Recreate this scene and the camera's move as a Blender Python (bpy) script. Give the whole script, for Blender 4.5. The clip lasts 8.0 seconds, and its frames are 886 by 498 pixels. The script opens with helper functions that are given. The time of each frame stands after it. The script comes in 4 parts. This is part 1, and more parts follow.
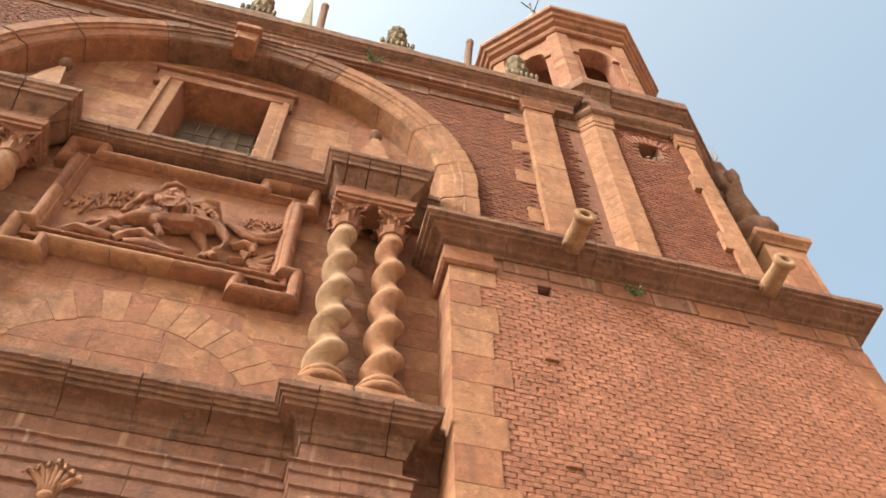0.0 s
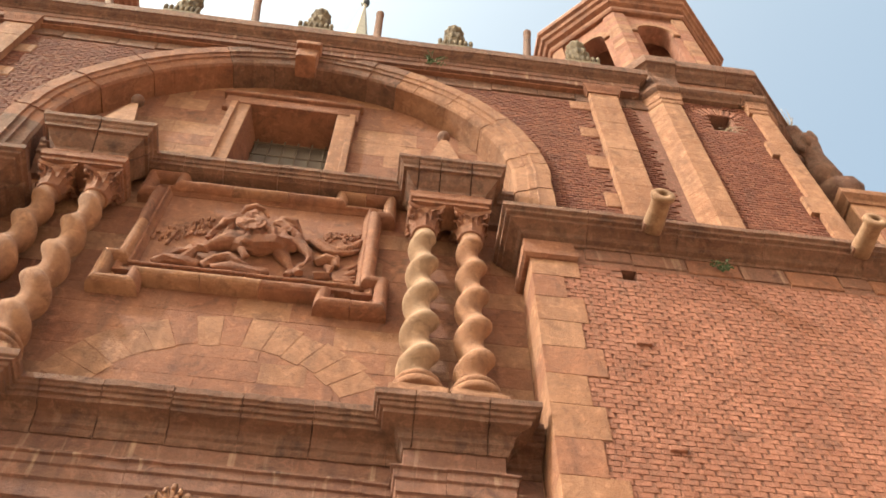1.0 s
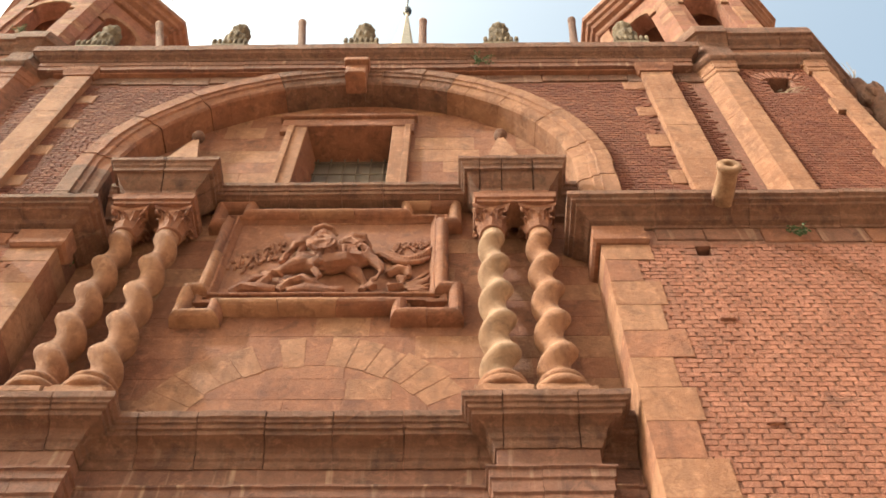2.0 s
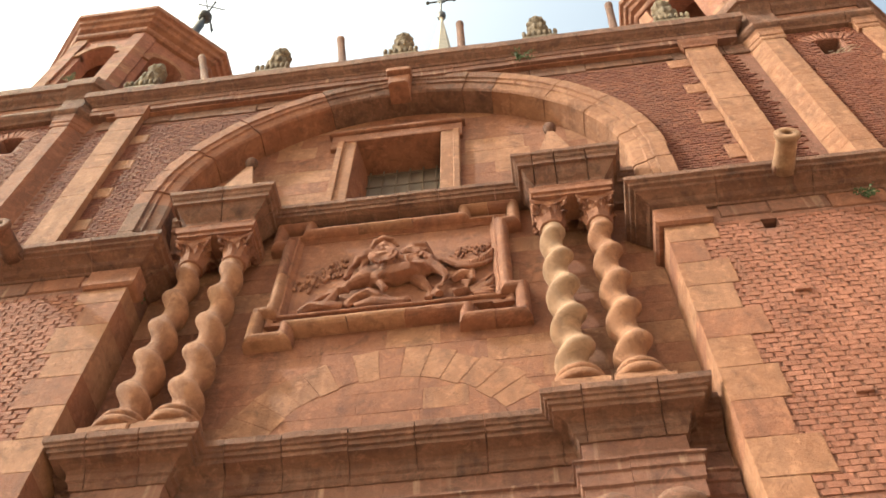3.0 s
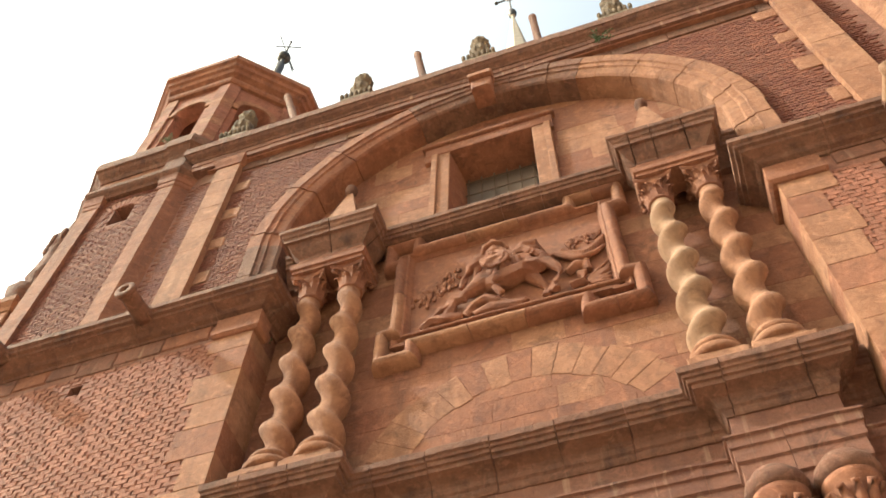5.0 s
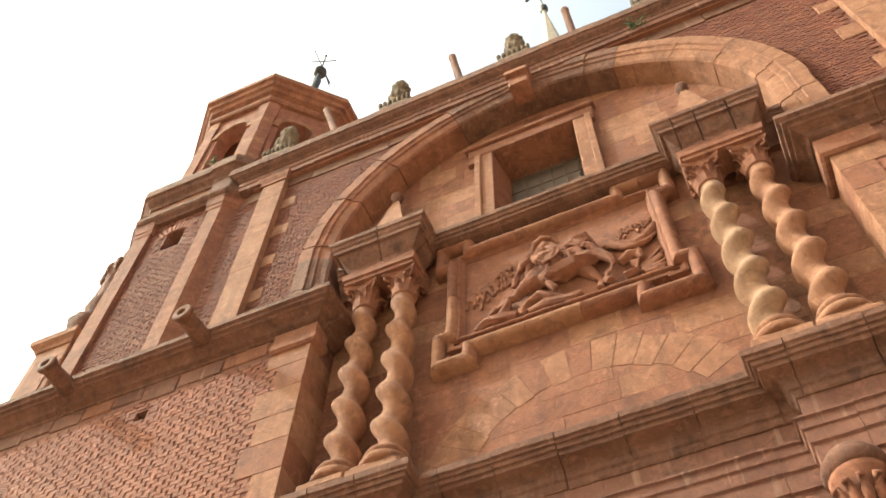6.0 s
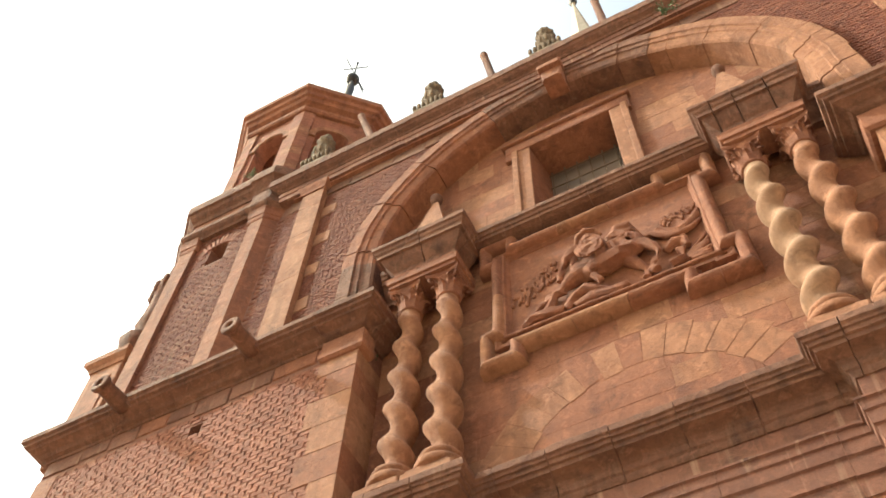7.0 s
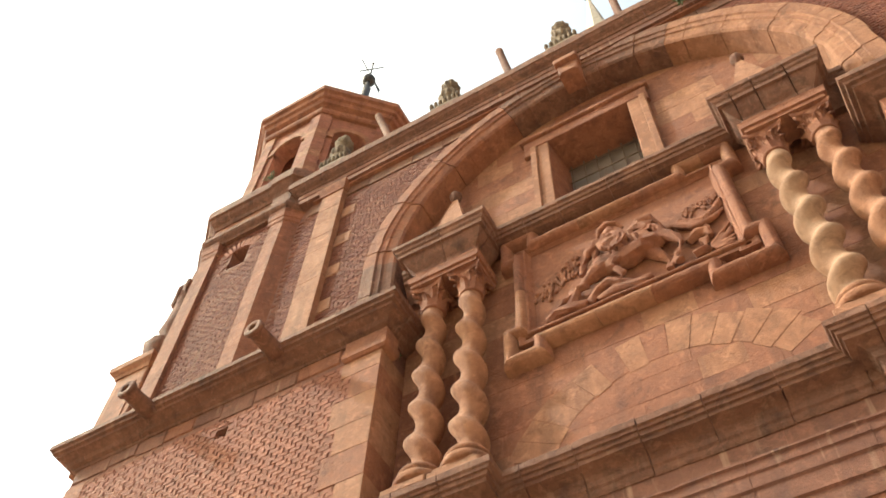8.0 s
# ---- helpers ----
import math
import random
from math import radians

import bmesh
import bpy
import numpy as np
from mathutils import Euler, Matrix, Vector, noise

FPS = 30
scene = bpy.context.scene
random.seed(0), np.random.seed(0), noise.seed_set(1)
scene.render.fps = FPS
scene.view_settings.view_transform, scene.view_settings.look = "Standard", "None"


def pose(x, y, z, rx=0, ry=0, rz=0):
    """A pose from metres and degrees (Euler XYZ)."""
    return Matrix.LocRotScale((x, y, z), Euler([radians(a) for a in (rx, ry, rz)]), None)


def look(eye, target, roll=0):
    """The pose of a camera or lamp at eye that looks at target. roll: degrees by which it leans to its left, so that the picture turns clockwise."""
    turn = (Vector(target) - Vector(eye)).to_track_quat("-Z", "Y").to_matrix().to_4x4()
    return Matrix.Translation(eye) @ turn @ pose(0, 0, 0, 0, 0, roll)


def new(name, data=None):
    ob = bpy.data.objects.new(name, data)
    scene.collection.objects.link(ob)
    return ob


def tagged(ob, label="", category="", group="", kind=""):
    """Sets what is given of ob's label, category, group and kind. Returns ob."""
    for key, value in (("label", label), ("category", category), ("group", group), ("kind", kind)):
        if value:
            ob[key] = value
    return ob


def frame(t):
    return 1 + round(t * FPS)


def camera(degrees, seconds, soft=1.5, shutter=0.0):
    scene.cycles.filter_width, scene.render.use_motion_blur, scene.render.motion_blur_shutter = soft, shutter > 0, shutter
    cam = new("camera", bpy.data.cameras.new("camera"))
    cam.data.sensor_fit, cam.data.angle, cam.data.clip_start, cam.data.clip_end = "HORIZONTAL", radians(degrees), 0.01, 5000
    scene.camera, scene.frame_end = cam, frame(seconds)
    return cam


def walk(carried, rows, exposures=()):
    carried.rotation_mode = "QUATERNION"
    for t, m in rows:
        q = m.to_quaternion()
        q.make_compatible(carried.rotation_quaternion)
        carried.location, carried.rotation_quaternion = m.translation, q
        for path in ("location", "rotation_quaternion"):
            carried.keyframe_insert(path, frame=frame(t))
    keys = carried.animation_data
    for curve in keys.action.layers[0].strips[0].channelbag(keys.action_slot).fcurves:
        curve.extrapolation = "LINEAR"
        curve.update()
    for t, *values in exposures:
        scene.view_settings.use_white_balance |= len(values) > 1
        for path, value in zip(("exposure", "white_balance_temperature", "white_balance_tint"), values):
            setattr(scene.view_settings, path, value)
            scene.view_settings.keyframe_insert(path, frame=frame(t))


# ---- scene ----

# camera: stands on the square before the church, looks up and turns from the right tower to the left one
cam = camera(49.4, 8.0, soft=1.55)
PATH = [
    (0.0, 1.393, -4.953, 1.535, -15.32, 59.15, -1.00),
    (0.5, 1.355, -4.968, 1.534, -11.70, 58.99, -0.50),
    (1.0, 1.335, -4.982, 1.534, -6.66, 58.87, 0.70),
    (1.5, 1.344, -4.998, 1.520, -2.33, 58.85, 1.10),
    (3.0, 1.298, -5.000, 1.543, 8.02, 58.93, 0.60),
    (3.5, 1.277, -5.005, 1.543, 11.31, 59.00, 1.20),
    (4.0, 1.269, -4.991, 1.547, 14.63, 59.03, 1.60),
    (4.5, 1.275, -4.981, 1.566, 17.57, 59.01, 1.80),
    (6.0, 1.245, -4.954, 1.590, 26.07, 59.12, 2.50),
    (6.5, 1.231, -4.930, 1.609, 28.59, 59.12, 2.90),
    (7.0, 1.226, -4.920, 1.619, 30.95, 59.06, 3.40),
    (7.5, 1.202, -4.898, 1.623, 32.53, 59.05, 3.80),
    (8.0, 1.203, -4.892, 1.638, 33.29, 58.95, 3.90),
]


def facing(x, y, z, yaw, pitch, roll):
    a, b = radians(yaw), radians(pitch)
    ahead = Vector((-math.sin(a) * math.cos(b), math.cos(a) * math.cos(b), math.sin(b)))
    return look((x, y, z), Vector((x, y, z)) + ahead * 10, roll)


walk(cam, [(row[0], facing(*row[1:])) for row in PATH], [(0.0, 1.7), (8.0, 1.68)])

# ---- light ----
SUN_FROM = Vector((-3.2, -1.5, 3.0)).normalized()
world = bpy.data.worlds.new("sky")
scene.world = world
world.use_nodes = True
wn = world.node_tree
sky = wn.nodes.new("ShaderNodeTexSky")
sky.sky_type = "NISHITA"
sky.sun_disc = False
sky.sun_elevation = math.asin(SUN_FROM.z)
sky.sun_rotation = math.atan2(SUN_FROM.x, SUN_FROM.y)
sky.air_density, sky.dust_density, sky.ozone_density = 0.8, 10.0, 0.0
wn.nodes["Background"].inputs["Strength"].default_value = 0.15
haze = wn.nodes.new("ShaderNodeMix")             # thin white haze over the blue
haze.data_type, haze.blend_type = "RGBA", "MULTIPLY"
haze.inputs["Factor"].default_value = 1.0
haze.inputs[7].default_value = (1.19, 1.25, 1.03, 1)
wn.links.new(sky.outputs["Color"], haze.inputs[6])
wn.links.new(haze.outputs[2], wn.nodes["Background"].inputs["Color"])
sun = new("sun", bpy.data.lights.new("sun", "SUN"))
sun.data.energy, sun.data.angle, sun.data.color = 2.75, radians(1.5), (1.0, 0.93, 0.83)
sun.matrix_world = look(SUN_FROM * 40, (0, 0, 0))


# ---- materials ----
def stone_material(name, dark, light, stain, scale=1.0, rough=0.9, bump=0.5, spread=0.5, coarse=0.6, drip=0.1):
    m = bpy.data.materials.new(name)
    m.use_nodes = True
    t = m.node_tree
    bsdf = t.nodes["Principled BSDF"]
    bsdf.inputs["Roughness"].default_value = rough
    bsdf.inputs["Specular IOR Level"].default_value = 0.25
    if "Diffuse Roughness" in bsdf.inputs:
        bsdf.inputs["Diffuse Roughness"].default_value = 0.8
    geo = t.nodes.new("ShaderNodeNewGeometry")
    info = t.nodes.new("ShaderNodeObjectInfo")

    def noise_node(size, detail, roughness=0.6, distortion=0.0):
        n = t.nodes.new("ShaderNodeTexNoise")
        n.inputs["Scale"].default_value = size
        n.inputs["Detail"].default_value = detail
        n.inputs["Roughness"].default_value = roughness
        n.inputs["Distortion"].default_value = distortion
        t.links.new(geo.outputs["Position"], n.inputs["Vector"])
        return n

    def ramp(src, lo, hi):
        r = t.nodes.new("ShaderNodeMapRange")
        r.inputs["From Min"].default_value, r.inputs["From Max"].default_value = lo, hi
        t.links.new(src, r.inputs["Value"])
        return r.outputs["Result"]

    def mix(fac, a, b, mode="MIX"):
        x = t.nodes.new("ShaderNodeMix")
        x.data_type, x.blend_type = "RGBA", mode
        for socket, value in ((x.inputs["Factor"], fac), (x.inputs[6], a), (x.inputs[7], b)):
            if isinstance(value, (int, float)):
                socket.default_value = value
            elif isinstance(value, tuple):
                socket.default_value = (*value, 1)
            else:
                t.links.new(value, socket)
        return x.outputs[2]

    def add(a, b, op="ADD"):
        x = t.nodes.new("ShaderNodeMath")
        x.operation = op
        for socket, value in zip(x.inputs, (a, b)):
            if isinstance(value, (int, float)):
                socket.default_value = value
            else:
                t.links.new(value, socket)
        return x.outputs[0]

    big = noise_node(1.3 * scale, 4, 0.6, 0.4)
    fine = noise_node(38 * scale, 6, 0.7)
    grain = noise_node(160 * scale, 3, 0.7)
    island = add(info.outputs["Random"], geo.outputs["Random Per Island"])
    tone = add(add(ramp(big.outputs["Fac"], 0.3, 0.7), add(add(island, 1.0, "SUBTRACT"), spread, "MULTIPLY")), 0.0)
    colour = mix(ramp(tone, 0.0, 1.0), dark, light)
    # streaks that run down with the rain
    stretch = t.nodes.new("ShaderNodeMapping")
    stretch.inputs["Scale"].default_value = (5.0 * scale, 5.0 * scale, 0.55 * scale)
    t.links.new(geo.outputs["Position"], stretch.inputs["Vector"])
    run = t.nodes.new("ShaderNodeTexNoise")
    run.inputs["Scale"].default_value, run.inputs["Detail"].default_value = 1.0, 5
    t.links.new(stretch.outputs["Vector"], run.inputs["Vector"])
    colour = mix(ramp(run.outputs["Fac"], 0.52, 0.78), colour, stain)
    blot = noise_node(5.5 * scale, 5, 0.65)
    colour = mix(add(ramp(blot.outputs["Fac"], 0.52, 0.74), 0.6, "MULTIPLY"), colour, stain)
    colour = mix(add(ramp(fine.outputs["Fac"], 0.35, 0.75), 0.35, "MULTIPLY"), colour, light)
    mid = noise_node(13 * scale, 6, 0.7, 0.6)
    colour = mix(add(add(ramp(mid.outputs["Fac"], 0.30, 0.60), 0.4, "MULTIPLY"), 0.6), stain, colour)
    thin = t.nodes.new("ShaderNodeMapping")
    thin.inputs["Scale"].default_value = (11.0, 11.0, 0.7)
    thin.inputs["Location"].default_value = (3.1, 1.7, 5.3)
    t.links.new(geo.outputs["Position"], thin.inputs["Vector"])
    lime = t.nodes.new("ShaderNodeTexNoise")
    lime.inputs["Scale"].default_value, lime.inputs["Detail"].default_value = 1.0, 4
    t.links.new(thin.outputs["Vector"], lime.inputs["Vector"])
    colour = mix(add(ramp(lime.outputs["Fac"], 0.60, 0.80), drip, "MULTIPLY"), colour, (0.33, 0.22, 0.155))
    crust = noise_node(3.1 * scale, 8, 0.72, 0.8)
    colour = mix(add(ramp(crust.outputs["Fac"], 0.54, 0.68), 0.6, "MULTIPLY"), colour, tuple(c * 0.62 for c in stain))
    bloom = noise_node(7.3 * scale, 7, 0.7, 0.5)
    colour = mix(add(ramp(bloom.outputs["Fac"], 0.53, 0.68), 0.6, "MULTIPLY"), colour, tuple(min(1.0, c * 1.3) for c in light))
    t.links.new(colour, bsdf.inputs["Base Color"])
    height = add(add(add(fine.outputs["Fac"], coarse, "MULTIPLY"), add(grain.outputs["Fac"], 0.3, "MULTIPLY")), add(blot.outputs["Fac"], 1.2, "MULTIPLY"))
    relief = t.nodes.new("ShaderNodeBump")
    relief.inputs["Strength"].default_value, relief.inputs["Distance"].default_value = bump, 0.02
    t.links.new(height, relief.inputs["Height"])
    t.links.new(relief.outputs["Normal"], bsdf.inputs["Normal"])
    return m


def plain_material(name, colour, rough=0.7, metal=0.0, vary=0.25, size=20):
    m = bpy.data.materials.new(name)
    m.use_nodes = True
    t = m.node_tree
    bsdf = t.nodes["Principled BSDF"]
    bsdf.inputs["Roughness"].default_value, bsdf.inputs["Metallic"].default_value = rough, metal
    geo = t.nodes.new("ShaderNodeNewGeometry")
    n = t.nodes.new("ShaderNodeTexNoise")
    n.inputs["Scale"].default_value, n.inputs["Detail"].default_value = size, 5
    t.links.new(geo.outputs["Position"], n.inputs["Vector"])
    x = t.nodes.new("ShaderNodeMix")
    x.data_type = "RGBA"
    x.inputs[6].default_value = (*[c * (1 - vary) for c in colour], 1)
    x.inputs[7].default_value = (*[min(1, c * (1 + vary)) for c in colour], 1)
    t.links.new(n.outputs["Fac"], x.inputs["Factor"])
    t.links.new(x.outputs[2], bsdf.inputs["Base Color"])
    return m


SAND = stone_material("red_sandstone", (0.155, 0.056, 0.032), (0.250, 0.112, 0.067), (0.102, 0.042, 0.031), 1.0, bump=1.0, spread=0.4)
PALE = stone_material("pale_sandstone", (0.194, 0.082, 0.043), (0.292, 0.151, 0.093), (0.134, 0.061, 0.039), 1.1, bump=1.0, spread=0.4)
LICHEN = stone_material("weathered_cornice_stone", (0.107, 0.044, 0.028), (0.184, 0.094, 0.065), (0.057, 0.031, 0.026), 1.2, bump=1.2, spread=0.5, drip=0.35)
GREY = stone_material("lichened_finial_stone", (0.100, 0.073, 0.049), (0.200, 0.153, 0.106), (0.056, 0.044, 0.031), 3.0, bump=0.9)
BRICK = stone_material("red_brick", (0.170, 0.062, 0.038), (0.268, 0.115, 0.078), (0.147, 0.066, 0.048), 1.4, bump=1.0, spread=0.45)
OLD_BRICK = stone_material("weathered_dark_brick", (0.100, 0.027, 0.016), (0.182, 0.062, 0.036), (0.104, 0.038, 0.024), 1.4, bump=1.1, spread=0.7)
MORTAR = stone_material("dusty_mortar", (0.137, 0.058, 0.039), (0.202, 0.093, 0.068), (0.114, 0.051, 0.038), 2.0, bump=0.8)
SHAFT = stone_material("lichened_column_stone", (0.178, 0.084, 0.044), (0.255, 0.157, 0.103), (0.139, 0.084, 0.053), 1.3, bump=0.6, spread=0.5, drip=0.4)
RUST = plain_material("rusty_window_iron", (0.10, 0.07, 0.05), 0.8, 0.2)
STAINED = stone_material("rain_stained_sandstone", (0.109, 0.045, 0.031), (0.184, 0.086, 0.060), (0.063, 0.031, 0.027), 1.0, bump=0.8, spread=0.3, drip=0.9)
IRON = plain_material("dark_iron", (0.035, 0.036, 0.04), 0.6, 0.6)
GLASS = plain_material("dusty_dark_glass", (0.115, 0.085, 0.065), 0.6, size=6)
TILE = plain_material("brown_roof_tile", (0.16, 0.085, 0.055), 0.85)
LEAF = plain_material("green_weed_leaf", (0.032, 0.060, 0.018), 0.7)
TWIG = plain_material("dry_grey_twig", (0.22, 0.17, 0.12), 0.9)
SLATE = plain_material("pale_grey_spire_tile", (0.25, 0.225, 0.19), 0.8, vary=0.45, size=5)
EARTH = stone_material("paving_of_the_square", (0.271, 0.208, 0.150), (0.389, 0.306, 0.228), (0.217, 0.168, 0.124), 0.7, bump=0.3)
DARK = plain_material("dark_inside", (0.03, 0.02, 0.016), 0.95)


# ---- mesh helpers ----
class Geo:
    """Vertices and faces in the making."""

    def __init__(self):
        self.v, self.f = [], []

    def add(self, verts, faces):
        n = len(self.v)
        self.v += [tuple(p) for p in verts]
        self.f += [tuple(i + n for i in face) for face in faces]
        return self

    def box(self, x0, x1, y0, y1, z0, z1):
        return self.add([(x, y, z) for z in (z0, z1) for y in (y0, y1) for x in (x0, x1)],
                        [(0, 1, 3, 2), (4, 6, 7, 5), (0, 4, 5, 1), (2, 3, 7, 6), (0, 2, 6, 4), (1, 5, 7, 3)])

    def block(self, x0, x1, z0, z1, front, back, ch=0.012, wear=0.0):
        """A dressed stone with a chamfered front that faces -y."""
        r = lambda: random.uniform(-wear, wear)
        v = [(x, back, z) for x, z in ((x0, z0), (x1, z0), (x1, z1), (x0, z1))]
        v += [(x, front + ch, z) for x, z in ((x0, z0), (x1, z0), (x1, z1), (x0, z1))]
        v += [(x + r(), front + r() * 0.5, z + r()) for x, z in ((x0 + ch, z0 + ch), (x1 - ch, z0 + ch), (x1 - ch, z1 - ch), (x0 + ch, z1 - ch))]
        f = []
        for k in range(4):
            j = (k + 1) % 4
            f += [(k, j, 4 + j, 4 + k), (4 + k, 4 + j, 8 + j, 8 + k)]
        return self.add(v, f + [(8, 9, 10, 11)])

    def wedge(self, outline, front, back, ch=0.012):
        """A stone with any convex outline in x and z, chamfered at its front."""
        n = len(outline)
        cx, cz = sum(p[0] for p in outline) / n, sum(p[1] for p in outline) / n
        small = []
        for x, z in outline:
            d = math.hypot(x - cx, z - cz)
            small.append((x + (cx - x) * ch * 1.4 / d, z + (cz - z) * ch * 1.4 / d))
        v = [(x, back, z) for x, z in outline] + [(x, front + ch, z) for x, z in outline] + [(x, front, z) for x, z in small]
        f = []
        for k in range(n):
            j = (k + 1) % n
            f += [(k, j, n + j, n + k), (n + k, n + j, 2 * n + j, 2 * n + k)]
        return self.add(v, f + [tuple(range(2 * n, 3 * n))])

    def lathe(self, profile, centre=(0, 0), n=20, arc=2 * math.pi):
        rings = []
        v = []
        for r, z in profile:
            for k in range(n):
                a = arc * k / n
                v.append((centre[0] + r * math.cos(a), centre[1] + r * math.sin(a), z))
        f = []
        for i in range(len(profile) - 1):
            for k in range(n):
                j = (k + 1) % n
                f.append((i * n + k, i * n + j, (i + 1) * n + j, (i + 1) * n + k))
        f += [tuple(range(n - 1, -1, -1)), tuple(range((len(profile) - 1) * n, len(profile) * n))]
        return self.add(v, f)

    def ball(self, c, r, n=8, m=6):
        rx, ry, rz = r if isinstance(r, tuple) else (r, r, r)
        v = [(c[0], c[1], c[2] - rz)]
        for i in range(1, m):
            b = -math.pi / 2 + math.pi * i / m
            for k in range(n):
                a = 2 * math.pi * k / n
                v.append((c[0] + rx * math.cos(b) * math.cos(a), c[1] + ry * math.cos(b) * math.sin(a), c[2] + rz * math.sin(b)))
        v.append((c[0], c[1], c[2] + rz))
        f = [(0, 1 + (k + 1) % n, 1 + k) for k in range(n)]
        for i in range(m - 2):
            for k in range(n):
                j = (k + 1) % n
                f.append((1 + i * n + k, 1 + i * n + j, 1 + (i + 1) * n + j, 1 + (i + 1) * n + k))
        top = len(v) - 1
        f += [(top, 1 + (m - 2) * n + k, 1 + (m - 2) * n + (k + 1) % n) for k in range(n)]
        return self.add(v, f)

    def tube(self, pts, radii, n=10):
        """A round limb along points, with a radius at each."""
        pts = [Vector(p) for p in pts]
        v, f = [], []
        for i, p in enumerate(pts):
            d = (pts[min(i + 1, len(pts) - 1)] - pts[max(i - 1, 0)]).normalized()
            a = d.cross((0.31, 0.2, 0.93) if abs(d.z) < 0.9 else (1, 0, 0)).normalized()
            b = d.cross(a)
            v += [p + (a * math.cos(2 * math.pi * k / n) + b * math.sin(2 * math.pi * k / n)) * radii[i] for k in range(n)]
        for i in range(len(pts) - 1):
            for k in range(n):
                j = (k + 1) % n
                f.append((i * n + k, i * n + j, (i + 1) * n + j, (i + 1) * n + k))
        f += [tuple(range(n - 1, -1, -1)), tuple(range((len(pts) - 1) * n, len(pts) * n))]
        return self.add(v, f)

    def sweep(self, profile, path, wear=0.0, step=0.06):
        """A moulding: profile of (outward, z), closed, along a path of (x, y); outward is to the right of the way."""
        pts = []
        for a, b in zip(path, path[1:]):
            n = max(1, int(math.dist(a, b) / step)) if wear else 1
            pts += [(a[0] + (b[0] - a[0]) * k / n, a[1] + (b[1] - a[1]) * k / n) for k in range(n)]
        pts.append(path[-1])
        m, v, f = len(profile), [], []
        top = max(z for o, z in profile)
        for i, p in enumerate(pts):
            q0, q1 = pts[max(i - 1, 0)], pts[min(i + 1, len(pts) - 1)]
            d0 = Vector((p[0] - q0[0], p[1] - q0[1])) if i else Vector((q1[0] - p[0], q1[1] - p[1]))
            d1 = Vector((q1[0] - p[0], q1[1] - p[1])) if i < len(pts) - 1 else d0
            d0, d1 = d0.normalized(), d1.normalized()
            n0, n1 = Vector((d0.y, -d0.x)), Vector((d1.y, -d1.x))
            mit = (n0 + n1) / max(0.3, 1 + n0.dot(n1))
            for o, z in profile:
                q = Vector((p[0] + mit.x * o, p[1] + mit.y * o, z))
                if wear:
                    q += noise.noise_vector(q * 4.0) * wear * 0.45 + noise.noise_vector(q * 23.0) * wear * 0.75
                    chip = noise.noise(Vector((q.x, q.y, 0)) * 5.3 + Vector((7, 3, 1)))
                    if chip > 0.30 and z > top - 0.03 and o > 0.05:
                        q.z -= (chip - 0.30) * wear * 14
                v.append(q)
        for i in range(len(pts) - 1):
            for k in range(m):
                j = (k + 1) % m
                f.append((i * m + k, (i + 1) * m + k, (i + 1) * m + j, i * m + j))
        f += [tuple(range(m)), tuple(range(len(pts) * m - 1, (len(pts) - 1) * m - 1, -1))]
        return self.add(v, f)

    def arc(self, profile, centre, a0, a1, n=4, wear=0.0):
        """A closed profile of (radius, y) turned about an axis along y, from angle a0 to a1 in degrees."""
        m, v, f = len(profile), [], []
        for i in range(n + 1):
            a = radians(a0 + (a1 - a0) * i / n)
            for r, y in profile:
                q = Vector((centre[0] + r * math.cos(a), y, centre[1] + r * math.sin(a)))
                if wear:
                    q += noise.noise_vector(q * 6.0) * wear
                v.append(q)
        for i in range(n):
            for k in range(m):
                j = (k + 1) % m
                f.append((i * m + k, (i + 1) * m + k, (i + 1) * m + j, i * m + j))
        f += [tuple(range(m)), tuple(range((n + 1) * m - 1, n * m - 1, -1))]
        return self.add(v, f)

    def mesh(self, name, material, smooth=False, tidy=True, weld=False):
        me = bpy.data.meshes.new(name)
        me.from_pydata(self.v, [], self.f)
        if tidy:
            bm = bmesh.new()
            bm.from_mesh(me)
            if weld:
                bmesh.ops.remove_doubles(bm, verts=bm.verts, dist=0.0005)
            bmesh.ops.recalc_face_normals(bm, faces=bm.faces)
            bm.to_mesh(me)
            bm.free()
        me.materials.append(material)
        if smooth:
            me.polygons.foreach_set("use_smooth", [True] * len(me.polygons))
        me.update()
        return me


def part(name, geo, material, parent, label="", smooth=False, kind="", weld=False):
    ob = new(name, geo.mesh(name, material, smooth, weld=weld))
    ob.parent = parent
    return tagged(ob, label=label, kind=kind)


def thing(name, label, category, at=(0, 0, 0), group="", kind=""):
    ob = new(name)
    ob.location = at
    ob.empty_display_size = 0.2
    return tagged(ob, label, category, group, kind)


def single(name, geo, material, label, category, group="", kind="", smooth=False):
    return tagged(new(name, geo.mesh(name, material, smooth)), label, category, group, kind)


def along(path, s0, s1):
    """The stretch of a path between two lengths."""
    out, s = [], 0.0
    for a, b in zip(path, path[1:]):
        d = math.dist(a, b)
        for cut in (s0, s1):
            if s - 1e-9 <= cut < s + d - 1e-9 or (cut == s1 and abs(cut - s - d) < 1e-6):
                k = (cut - s) / d
                out.append((cut, (a[0] + (b[0] - a[0]) * k, a[1] + (b[1] - a[1]) * k)))
        s += d
        if s0 + 1e-6 < s < s1 - 1e-6:
            out.append((s, b))
    out.sort(key=lambda q: q[0])
    return [q[1] for q in out]


